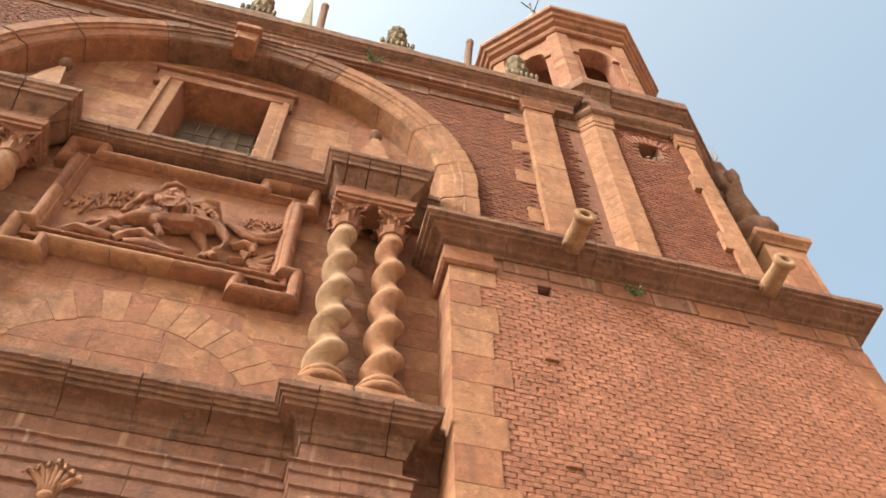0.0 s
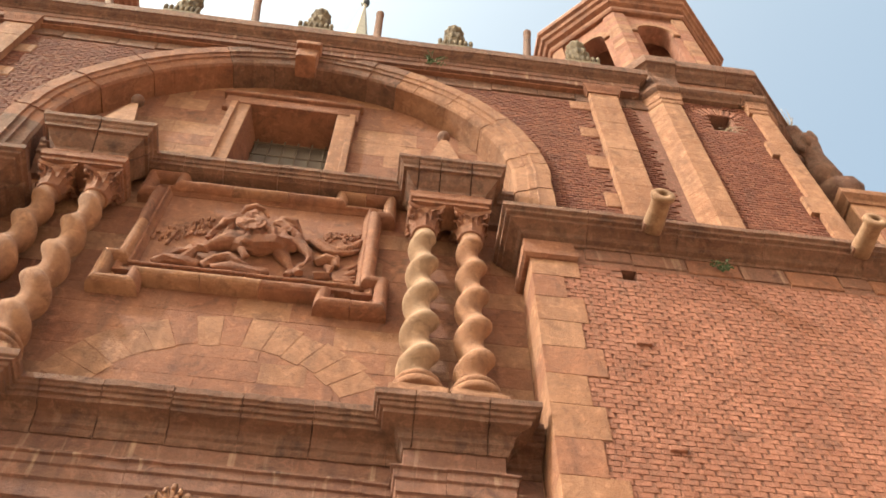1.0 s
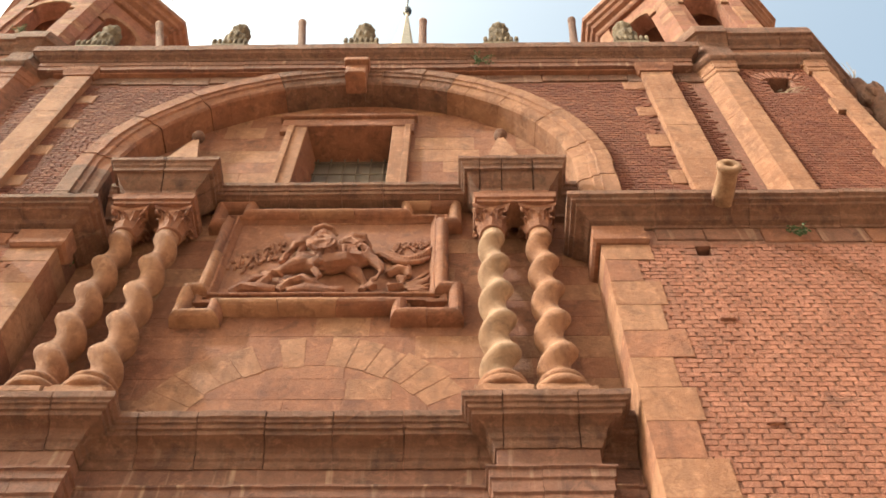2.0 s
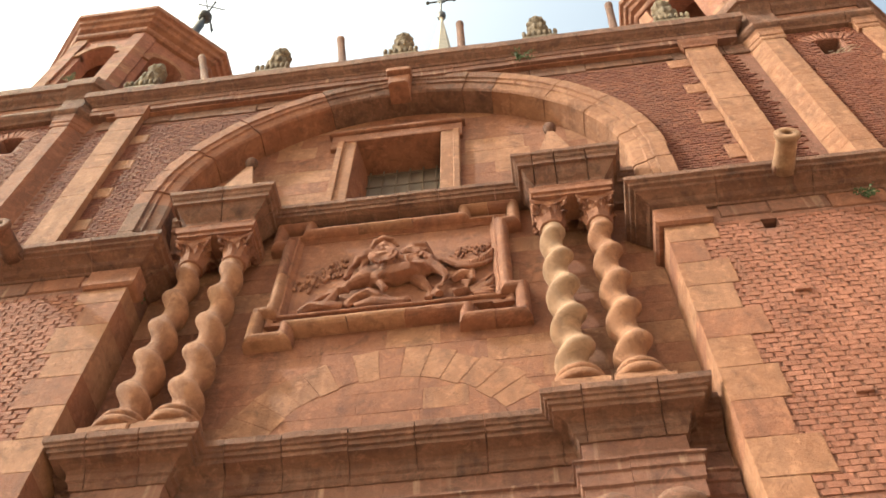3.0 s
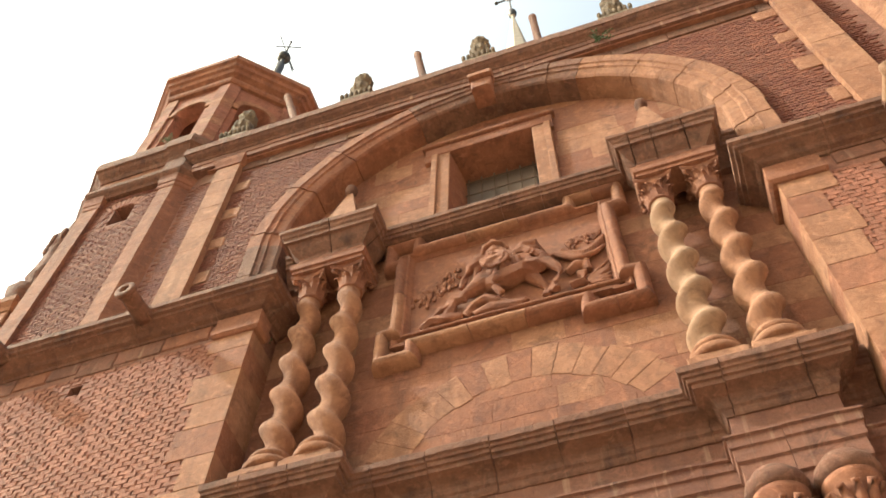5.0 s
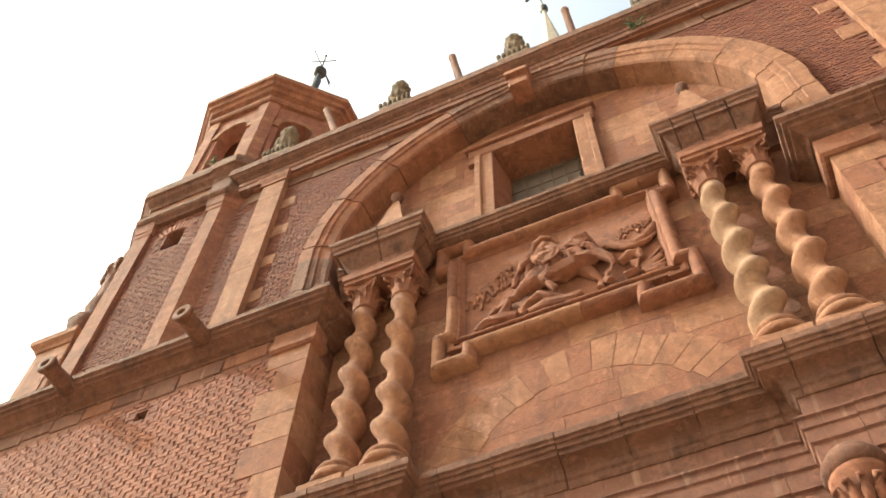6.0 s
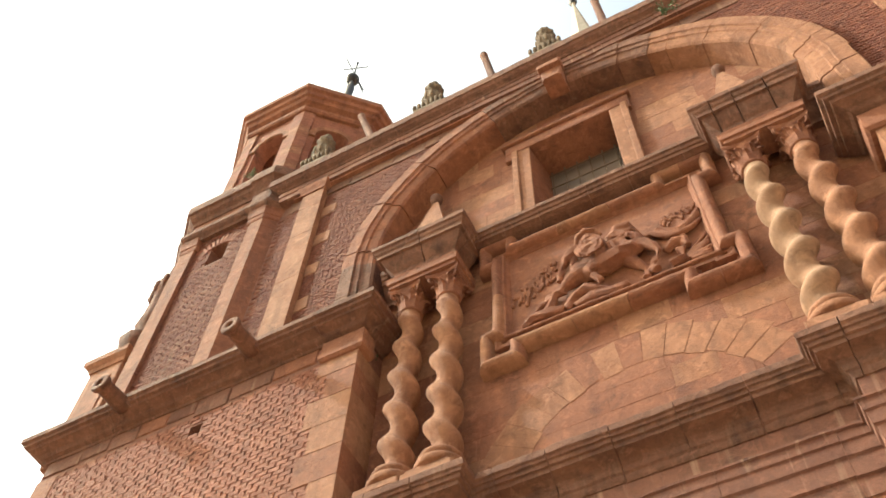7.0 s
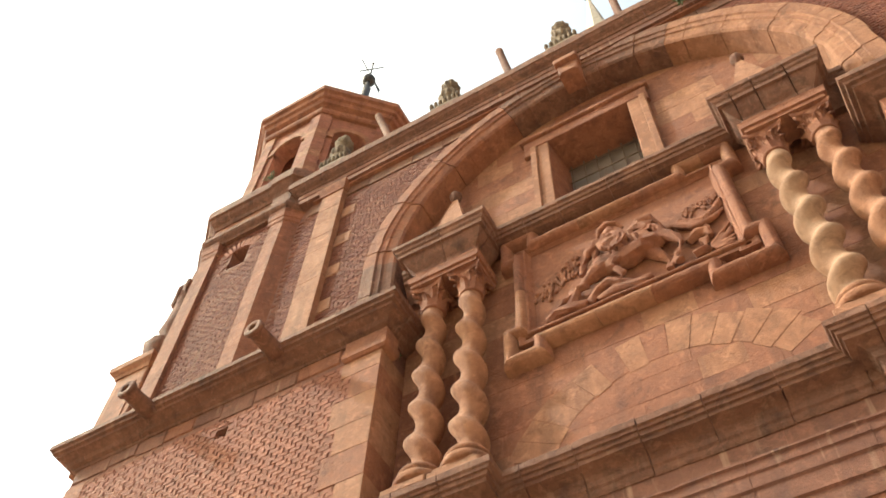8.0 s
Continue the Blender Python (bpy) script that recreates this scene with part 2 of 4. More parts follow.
def moulding(name, label, profile, path, joints, material, wear=0.006, gap=0.006):
    """A course of moulded stones with open joints: a thing with one block a part."""
    total = sum(math.dist(a, b) for a, b in zip(path, path[1:]))
    root = thing(name, label, "cornice", (path[0][0], path[0][1], profile[0][1]), kind="structure")
    cuts = [0.0] + [j for j in joints if 0 < j < total] + [total]
    for s0, s1 in zip(cuts, cuts[1:]):
        lift = random.uniform(-0.004, 0.004)
        sub = along(path, s0 + gap / 2, s1 - gap / 2)
        g = Geo().sweep([(o + lift, z + lift) for o, z in profile], sub, wear)
        ob = part("block", g, material, root)
        ob.matrix_parent_inverse = Matrix.Translation(root.location).inverted()
    return root


def even(total, step):
    n = max(1, round(total / step))
    return [total * k / n + random.uniform(-0.06, 0.06) * step for k in range(1, n)]


def hang(ob, root):
    """Put a part that was built in world places under a thing."""
    ob.parent = root
    ob.matrix_parent_inverse = Matrix.Translation(root.location).inverted()
    return ob


# ---- ground and the closed body of the church ----
g = Geo()
g.add([(-900, -900, 0), (900, -900, 0), (900, 900, 0), (-900, 900, 0)], [(0, 1, 2, 3)])
single("ground", g, EARTH, "dusty stone paving of the church square", "ground", kind="structure")

WALL = 0.45
LEFT, RIGHT = -2.70, 2.81
ARCH = (0.0, 11.78)                # the arch stands on straight legs below its centre
R_OUT, R_IN = 3.20, 2.76

g = Geo().box(-7.2, 7.2, 1.2, 14, 0, 14.8)
single("nave_wall", g, MORTAR, "plain plastered nave body behind the facade", "wall", kind="structure")


def pierced(g, x0, x1, z0, z1, y0, y1, holes):
    """A wall slab with rectangular openings through it."""
    xs = sorted({x0, x1, *[v for h in holes for v in h[:2]]})
    zs = sorted({z0, z1, *[v for h in holes for v in h[2:]]})
    for a, b in zip(xs, xs[1:]):
        for c, d in zip(zs, zs[1:]):
            if not any(h[0] <= a and b <= h[1] and h[2] <= c and d <= h[3] for h in holes):
                g.box(a, b, y0, y1, c, d)
    return g


BRICK_W, COURSE = 0.148, 0.062


def brick_set(material, gap_x, gap_z):
    made = []
    for k in range(6):
        w, h = BRICK_W - gap_x * random.uniform(0.8, 1.2), COURSE - gap_z * random.uniform(0.6, 1.4)
        made.append(Geo().block(-w / 2, w / 2, -h / 2, h / 2, 0, 0.05, 0.0028, 0.002).mesh("brick", material, tidy=False))
    return made


BOND = {"tight": (BRICK, 0.021, 0.0035, brick_set(BRICK, 0.021, 0.0035)), "open": (OLD_BRICK, 0.016, 0.012, brick_set(OLD_BRICK, 0.016, 0.012))}


def brickwork(root, bond, x0, x1, z0, z1, front, keep, near=lambda x, z: False):
    """Header bond in the root's own frame: the bricks of the near stretch one by one, the rest as one mesh."""
    material, gap_x, gap_z, meshes = BOND[bond]
    rest, made = Geo(), 0
    for row in range(int((z1 - z0) / COURSE)):
        z = z0 + (row + 0.5) * COURSE
        n = int((x1 - x0) / BRICK_W) + 1
        shift = (0.5 if row % 2 else 0.0) + random.uniform(-0.12, 0.12)
        for k in range(n + 1):
            x = x0 + (k + shift) * BRICK_W + random.uniform(-0.008, 0.008)
            if x - BRICK_W / 2 < x0 - 0.04 or x + BRICK_W / 2 > x1 + 0.04 or not keep(x, z):
                continue
            proud = front + random.uniform(-0.002, 0.002)
            if made < 300 and near(x, z):
                made += 1
                ob = new("brick", random.choice(meshes))
                ob.parent = root
                ob.location = (x, proud, z + random.uniform(-0.002, 0.002))
                ob.rotation_euler = (random.uniform(-0.02, 0.02), random.uniform(-0.012, 0.012), random.uniform(-0.012, 0.012))
            else:
                w, h = BRICK_W - gap_x * random.uniform(0.7, 1.3), COURSE - gap_z * random.uniform(0.5, 1.5)
                rest.block(x - w / 2, x + w / 2, z - h / 2, z + h / 2, proud, front + 0.05, 0.0028, 0.002)
    ob = new("brickwork", rest.mesh("brickwork", material, tidy=False))
    ob.parent = root
    tagged(ob, kind="stuff")


BRICK_JOBS = []

# ---- lower walls: brick with sandstone quoins, on both sides of the portal ----
for side, x_in, x_out, hole in ((1, RIGHT, 7.47, (3.745, 3.90, 9.66, 9.84)), (-1, LEFT, -7.13, (-4.86, -4.70, 9.55, 9.71))):
    xa, xb = min(x_in, x_out), max(x_in, x_out)
    root = thing("wall_right" if side > 0 else "wall_left", "red brick lower wall with sandstone quoins beside the portal", "wall", kind="structure")
    part("core", pierced(Geo(), xa, xb, 0, 10.203, 0.011, 1.25, [hole]), MORTAR, root)
    # near-black plate paints the shade deep inside the putlog hole
    part("hole_shade", Geo().box(hole[0] - 0.02, hole[1] + 0.02, 0.45, 0.5, hole[2] - 0.02, hole[3] + 0.02), DARK, root)
    z, k = 5.6, 0
    while z < 9.832:
        h = min(0.40 + random.uniform(-0.02, 0.02), 9.853 - z)
        w = (0.50, 0.34, 0.52, 0.40)[k % 4] + random.uniform(-0.04, 0.04)
        a, b = (x_in - 0.004, x_in + w) if side > 0 else (x_in - w, x_in + 0.004)
        part("quoin", Geo().block(a, b, z + 0.002, z + h - 0.002, -0.008, WALL + 0.15, 0.004, 0.003), PALE if k % 3 else SAND, root)
        # corner stones of the outer end
        a, b = (x_out - 0.3, x_out + 0.004) if side > 0 else (x_out - 0.004, x_out + 0.3)
        part("quoin", Geo().block(a, b, z + 0.002, z + h - 0.002, -0.008, 1.2, 0.004, 0.003), SAND, root)
        z, k = z + h, k + 1
    # capital of the quoin and the stone course under the cornice
    a, b = (x_in - 0.05, x_in + 0.46) if side > 0 else (x_in - 0.46, x_in + 0.05)
    part("impost", Geo().sweep([(-0.3, 9.853), (0.0, 9.853), (0.03, 9.884), (0.035, 9.956), (0.01, 9.976), (0.01, 10.177), (-0.3, 10.177)],
                               [(a, 0.5), (a, -0.03), (b, -0.03), (b, 0.2)], 0.003), SAND, root)
    x = xa + 0.02
    while x < xb - 0.1:
        w = min(random.uniform(0.28, 0.6), xb - x)
        if not (x < b and x + w > a):
            lo = 9.935 + random.uniform(-0.07, 0.04)
            part("course_stone", Geo().block(x + 0.003, x + w - 0.003, lo, 10.177, -0.006, 0.3, 0.012, 0.008), random.choice((STAINED, SAND)), root)
        x += w
    lo, hi = (xa + 0.26, xb - 0.2) if side > 0 else (xa + 0.2, xb - 0.26)
    keep = lambda x, z, h=hole: not (h[0] - 0.05 < x < h[1] + 0.05 and h[2] - 0.02 < z < h[3] + 0.02)
    near = (lambda x, z: 3.4 < x < 4.7 and 7.3 < z) if side > 0 else (lambda x, z: -4.7 < x < -3.3 and 7.862 < z)
    BRICK_JOBS.append((root, "tight", lo, hi, 6.2, 9.915, 0.0, keep, near))
    if side > 0:
        # added proud blocks; their shadow lines stand in for incised bracket-shaped marks
        for x, z in ((3.79, 7.19), (3.76, 8.568)):
            part("loose_brick", Geo().block(x - 0.07, x + 0.07, z - 0.027, z + 0.027, -0.028, 0.05, 0.006, 0.003), BRICK, root)
    # cornice with its return into the recess
    profile = [(-0.25, 10.161), (0.02, 10.161), (0.03, 10.192), (0.08, 10.213), (0.11, 10.254), (0.17, 10.285), (0.21, 10.3), (0.22, 10.331),
               (0.26, 10.341), (0.265, 10.377), (0.30, 10.398), (0.30, 10.47), (-0.25, 10.503)]
    if side > 0:
        path = [(RIGHT, 0.44), (RIGHT, 0.0), (x_out, 0.0), (x_out, 0.9)]
    else:
        path = [(x_out, 0.9), (x_out, 0.0), (LEFT, 0.0), (LEFT, 0.44)]
    total = sum(math.dist(p, q) for p, q in zip(path, path[1:]))
    moulding("lower_cornice", "weathered red sandstone cornice on the lower brick wall", profile, path, even(total, 0.95), LICHEN, 0.006)
    # roof slab of the lower wall
    g = Geo().box(xa + 0.02, xb - 0.02, 0.02, 1.25, 10.182, 10.492)
    single("wall_top", g, SAND, "stone top of the lower wall", "wall", kind="structure")

# ---- recess of the portal ----
back = thing("wall_portal", "coursed red sandstone back wall of the portal recess", "wall", kind="structure")
part("core", Geo().box(LEFT - 0.1, RIGHT + 0.1, WALL + 0.004, 1.25, 0, 11.447), SAND, back)
z = 4.2
row = 0
AC, AR = (0.05, 7.30), 1.60          # flat relieving arch built into the wall
while z < 11.122:
    h = random.uniform(0.27, 0.36)
    x = LEFT + 0.005
    while x < RIGHT - 0.01:
        w = min(random.uniform(0.38, 0.85), RIGHT - 0.005 - x)
        if RIGHT - 0.005 - x - w < 0.2:
            w = RIGHT - 0.005 - x
        mid = (x + w / 2, z + h / 2)
        d = math.hypot(mid[0] - AC[0], mid[1] - AC[1])
        if not (AR - 0.34 < d < AR - 0.04 and mid[1] > 7.75):
            part("ashlar", Geo().block(x + 0.001, x + w - 0.001, z + 0.001, z + h - 0.001, WALL + random.uniform(-0.0015, 0.0015), WALL + 0.1, 0.003, 0.001),
                 random.choice((SAND, SAND, PALE)), back)
        x += w
    z, row = z + h, row + 1
for k in range(15):
    a0, a1 = radians(22 + 136 * k / 15 + 0.1), radians(22 + 136 * (k + 1) / 15 - 0.1)
    r0, r1 = AR - 0.40 + random.uniform(-0.02, 0.02), AR + random.uniform(-0.02, 0.06)
    out = [(AC[0] + r * math.cos(a), AC[1] + r * math.sin(a)) for r, a in ((r0, a1), (r0, a0), (r1, a0), (r1, a1))]
    part("voussoir", Geo().wedge(out, WALL - 0.0025, WALL + 0.1, 0.003), random.choice((SAND, PALE, PALE)), back)

# upper wall of the recess under the arch, with its window
WX0, WX1, WZ0, WZ1 = -0.68, 0.49, 11.90, 13.70
tymp = thing("wall_tympanum", "sandstone wall under the great arch with a barred window", "wall", kind="structure")
part("core", pierced(Geo(), -3.0, 3.0, 11.393, 14.573, WALL + 0.006, 0.85, [(WX0, WX1, WZ0, WZ1)]), SAND, tymp)
z = 11.447
while z < 14.403:
    h = random.uniform(0.28, 0.40)
    x = -2.95
    while x < 2.95:
        w = random.uniform(0.45, 0.95)
        for a, b in ([(x, x + w)] if z > WZ1 or x + w < WX0 or x > WX1 else [(x, min(x + w, WX0)), (max(x, WX1), x + w)]):
            if b - a > 0.06 and max(math.hypot(a - ARCH[0], z - ARCH[1]), math.hypot(b - ARCH[0], z - ARCH[1])) < 3.2:
                part("ashlar", Geo().block(a + 0.001, b - 0.001, z + 0.001, z + h - 0.001, WALL + random.uniform(-0.0015, 0.0015), WALL + 0.1, 0.003, 0.001),
                     random.choice((SAND, PALE, SAND)), tymp)
        x += w
    z += h

win = thing("window", "deep sandstone window with moulded frame and iron grille", "window", (WX0, WALL, WZ0), kind="structure")
F = WALL - 0.06
for a, b in ((WX0 - 0.26, WX0), (WX1, WX1 + 0.26)):
    jamb = Geo()
    jamb.block(a, b, WZ0 - 0.2, WZ1 + 0.02, F, WALL + 0.02, 0.012, 0.003)
    ia, ib = (a, a + 0.09) if b == WX0 else (b - 0.09, b)
    jamb.block(ia, ib, WZ0 - 0.2, WZ1 + 0.02, F - 0.03, F + 0.02, 0.01, 0.003)
    hang(part("jamb", jamb, PALE, None), win)
head = Geo()
head.block(WX0 - 0.36, WX1 + 0.30, WZ1 + 0.02, WZ1 + 0.24, F - 0.01, WALL + 0.02, 0.012, 0.003)
head.block(WX0 - 0.40, WX1 + 0.34, WZ1 + 0.24, WZ1 + 0.33, F - 0.06, WALL + 0.02, 0.015, 0.003)
head.block(WX0 - 0.36, WX0 - 0.24, WZ1 - 0.16, WZ1 + 0.02, F - 0.01, WALL + 0.02, 0.01, 0.003)
head.block(WX1 + 0.22, WX1 + 0.30, WZ1 - 0.16, WZ1 + 0.02, F - 0.01, WALL + 0.02, 0.01, 0.003)
hang(part("lintel", head, SAND, None), win)
lining = Geo()
D = 0.92
lining.add([(WX0, WALL - 0.05, WZ1), (WX1, WALL - 0.05, WZ1), (WX1 - 0.08, D, WZ1 - 0.05), (WX0 + 0.08, D, WZ1 - 0.05)], [(0, 1, 2, 3)])
lining.add([(WX0, WALL - 0.05, WZ0), (WX0, WALL - 0.05, WZ1), (WX0 + 0.08, D, WZ1 - 0.05), (WX0 + 0.08, D, WZ0)], [(0, 1, 2, 3)])
lining.add([(WX1, WALL - 0.05, WZ0), (WX1, WALL - 0.05, WZ1), (WX1 - 0.08, D, WZ1 - 0.05), (WX1 - 0.08, D, WZ0)], [(0, 1, 2, 3)])
lining.add([(WX0, WALL - 0.05, WZ0), (WX1, WALL - 0.05, WZ0), (WX1 - 0.08, D, WZ0), (WX0 + 0.08, D, WZ0)], [(0, 1, 2, 3)])
hang(part("reveal", lining, SAND, None), win)
hang(part("pane", Geo().box(WX0, WX1, D, D + 0.02, WZ0, WZ1), GLASS, None), win)
grille = Geo()
for k in range(6):
    x = WX0 + 0.12 + (WX1 - WX0 - 0.24) * k / 5
    grille.tube([(x, D - 0.05, WZ0), (x, D - 0.05, WZ1 - 0.05)], [0.013, 0.013], 6)
for k in range(5):
    z = WZ0 + 0.2 + k * 0.36
    grille.tube([(WX0 + 0.08, D - 0.06, z), (WX1 - 0.08, D - 0.06, z)], [0.012, 0.012], 6)
hang(part("grille", grille, RUST, None, "rusty iron bars"), win)

# ---- great arch ----
arch = thing("arch", "moulded red sandstone arch of wedge stones over the portal", "arch", (ARCH[0], 0, ARCH[1]), kind="structure")
ring = [(R_OUT, 0.3), (R_OUT, 0.015), (R_OUT - 0.015, 0.0), (R_OUT - 0.19, 0.0), (R_OUT - 0.205, 0.022), (R_OUT - 0.25, 0.03), (R_OUT - 0.275, 0.032),
        (R_OUT - 0.29, 0.055), (R_OUT - 0.36, 0.07), (R_IN + 0.03, 0.085), (R_IN, 0.115), (R_IN, WALL + 0.05), (R_IN + 0.2, WALL + 0.05)]
cuts = [0.0]
while cuts[-1] < 177:
    cuts.append(cuts[-1] + random.uniform(4.4, 6.4))
cuts[-1] = 180.0
for a0, a1 in zip(cuts, cuts[1:]):
    off = random.uniform(-0.012, 0.012)
    g = Geo().arc([(r + off, y + off * 0.6 + random.uniform(-0.003, 0.003)) for r, y in ring], ARCH, a0 + 0.05, a1 - 0.05, 4, 0.008)
    # right stones paler, as sunlit; crown and left stones darker
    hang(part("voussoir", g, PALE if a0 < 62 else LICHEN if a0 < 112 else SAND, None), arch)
for side in (1, -1):
    z = 10.44
    for h in (0.34, 0.32, 0.36, ARCH[1] - 10.44 - 1.02):
        off = random.uniform(-0.01, 0.01)
        g = Geo().add([(ARCH[0] + side * (r + off), y + off * 0.5, zz) for zz in (z + 0.003, z + h - 0.003) for r, y in ring],
                      [(k, (k + 1) % len(ring), len(ring) + (k + 1) % len(ring), len(ring) + k) for k in range(len(ring))]
                      + [tuple(range(len(ring))), tuple(range(2 * len(ring) - 1, len(ring) - 1, -1))])
        # right leg paler, with the sun on it put into the colour; left leg darker
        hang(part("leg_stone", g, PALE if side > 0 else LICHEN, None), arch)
        z += h
KX = -0.06
key = Geo()
key.wedge([(KX - 0.145, 14.46), (KX + 0.145, 14.46), (KX + 0.16, 14.777), (KX - 0.16, 14.777)], -0.11, 0.2, 0.02)
key.wedge([(KX - 0.14, 14.426), (KX + 0.14, 14.426), (KX + 0.145, 14.505), (KX - 0.145, 14.505)], -0.135, 0.2, 0.03)
key.wedge([(KX - 0.17, 14.755), (KX + 0.17, 14.755), (KX + 0.185, 14.868), (KX - 0.185, 14.868)], -0.19, 0.1, 0.015)
hang(part("keystone", key, SAND, None, "projecting scrolled keystone"), arch)

# ---- upper brick wall with pilasters ----
UP = 0.10
upper = thing("wall_upper", "red brick upper facade wall round the great arch", "wall", kind="structure")
core = Geo()
n = 48
for k in range(n):
    a0, a1 = math.pi * k / n, math.pi * (k + 1) / n
    r = R_OUT - 0.12
    p, q = (ARCH[0] + r * math.cos(a0), ARCH[1] + r * math.sin(a0)), (ARCH[0] + r * math.cos(a1), ARCH[1] + r * math.sin(a1))
    core.add([(p[0], UP + 0.014, p[1]), (q[0], UP + 0.014, q[1]), (q[0], UP + 0.014, 15.027), (p[0], UP + 0.014, 15.027),
              (p[0], 0.5, p[1]), (q[0], 0.5, q[1]), (q[0], 0.5, 15.027), (p[0], 0.5, 15.027)],
             [(0, 1, 2, 3), (4, 7, 6, 5), (0, 4, 5, 1), (3, 2, 6, 7)])
r = R_OUT - 0.12
core.box(ARCH[0] + r, 5.4, UP + 0.014, 0.5, 10.264, 15.027)
core.box(-5.4, ARCH[0] - r, UP + 0.014, 0.5, 10.264, 15.027)
part("core", core, MORTAR, upper)
keep = lambda x, z: math.hypot(x - ARCH[0], max(z - ARCH[1], 0)) > R_OUT - 0.04 and not 3.98 < abs(x) < 4.28
BRICK_JOBS.append((upper, "open", -4.75, 4.75, 10.492, 14.573, UP, keep, lambda x, z: 2.2 < x < 4 and 11.339 < z))
for x0, x1, teeth in ((4.02, 4.44, -1), (-4.29, -3.90, 1)):
    root = thing("pilaster", "flat sandstone pilaster with toothed quoins in the brick wall", "pilaster", ((x0 + x1) / 2, 0, 10.47), kind="structure")
    z, k = 10.492, 0
    while z < 14.777:
        h = min(random.uniform(0.36, 0.52), 14.8 - z)
        hang(part("block", Geo().block(x0, x1, z + 0.001, z + h - 0.001, random.uniform(-0.003, 0.003), 0.3, 0.004, 0.002), PALE, None), root)
        if k % 2 == 0:
            w = random.uniform(0.16, 0.30)
            a, b = (x0 - w, x0) if teeth < 0 else (x1, x1 + w)
            hang(part("tooth", Geo().block(a, b, z + 0.04, z + h * 0.8, UP - 0.012, 0.3, 0.01, 0.006), PALE, None), root)
        z, k = z + h, k + 1
    cap = Geo().sweep([(-0.2, 14.687), (0.02, 14.687), (0.03, 14.732), (0.06, 14.8), (0.08, 14.868), (-0.2, 14.868)], [(x0, 0.2), (x0, 0.0), (x1, 0.0), (x1, 0.2)])
    hang(part("capital", cap, SAND, None), root)
x = -4.6
while x < 4.6:
    w = random.uniform(0.4, 0.8)
    lo = 14.573 + random.uniform(-0.07, 0.02)
    if math.hypot(x + w / 2 - ARCH[0], 14.687 - ARCH[1]) > R_OUT - 0.1:
        part("course_stone", Geo().block(x + 0.003, x + w - 0.003, lo, 14.845, UP - 0.016, 0.3, 0.01, 0.006), LICHEN, upper)
    x += w
path = [(-4.72, 0.3), (-4.72, 0.0), (4.76, 0.0), (4.76, 0.3)]
moulding("architrave", "plain sandstone band under the top cornice", [(-0.2, 14.845), (0.03, 14.845), (0.035, 14.959), (0.05, 14.97), (0.05, 15.095), (-0.2, 15.095)],
         path, even(9.8, 0.8), STAINED, 0.004)
moulding("top_cornice", "weathered sandstone cornice along the top of the facade",
         [(-0.3, 15.095), (0.06, 15.095), (0.08, 15.13), (0.14, 15.175), (0.17, 15.22), (0.19, 15.23), (0.20, 15.39), (-0.3, 15.43)], path, even(9.8, 0.9), LICHEN, 0.005, 0.001)
single("roof_edge", Geo().box(-4.5, 4.5, 0.02, 1.3, 14.8, 15.412), SAND, "stone gutter behind the top cornice", "roof", kind="structure")

# ---- portal: lower entablature and pedestals, upper entablature ----
LX = (-2.43, -1.67)                # body of the left pair of pedestals
RX = (1.66, 2.45)
PB, PC = 0.23, 0.44                # face of the pedestals and of the wall between them
ped_path = [(LEFT + 0.02, PC), (LX[0], PC), (LX[0], PB), (LX[1], PB), (LX[1], PC), (RX[0], PC), (RX[0], PB), (RX[1], PB), (RX[1], PC), (RIGHT - 0.02, PC)]
ped_profile = [(-0.2, 7.14), (0.02, 7.14), (0.03, 7.16), (0.04, 7.20), (0.06, 7.22), (0.065, 7.27), (0.085, 7.31), (0.13, 7.335), (0.195, 7.345), (0.20, 7.385), (0.225, 7.39), (0.23, 7.43),
               (0.25, 7.435), (0.255, 7.46), (0.275, 7.475), (0.28, 7.535), (0.27, 7.55), (-0.2, 7.565)]
ped_joints = [0.55, 1.0, 1.42, 1.87, 2.35, 2.90, 3.45, 4.02, 4.62, 5.02, 5.62, 6.02, 6.5, 6.95]
moulding("portal_cornice", "deep weathered sandstone cornice of the portal's lower storey", ped_profile, ped_path, ped_joints, LICHEN, 0.010, 0.008)
moulding("portal_frieze", "smooth stained sandstone frieze of the portal", [(-0.2, 6.88), (0.0, 6.88), (0.005, 7.145), (-0.2, 7.145)], ped_path, even(7.1, 0.8), STAINED, 0.003, 0.002)
arch_profile = [(-0.2, 6.30), (0.01, 6.30), (0.012, 6.46), (0.035, 6.475), (0.037, 6.63), (0.055, 6.65), (0.06, 6.76), (0.075, 6.775), (0.08, 6.85), (0.10, 6.865), (0.10, 6.885), (-0.2, 6.89)]
moulding("portal_architrave", "stepped sandstone architrave of the portal", arch_profile, ped_path, even(7.1, 0.9), STAINED, 0.004, 0.003)
lower = Geo().box(LEFT, RIGHT, PC + 0.005, WALL + 0.2, 0, 6.5)
lower.box(RX[0] + 0.05, RX[1] - 0.05, PB + 0.05, PC + 0.1, 0, 6.32)
lower.box(LX[0] + 0.05, LX[1] - 0.05, PB + 0.05, PC + 0.1, 0, 6.32)
single("portal_base", lower, SAND, "plain lower storey of the sandstone portal", "wall", kind="structure")

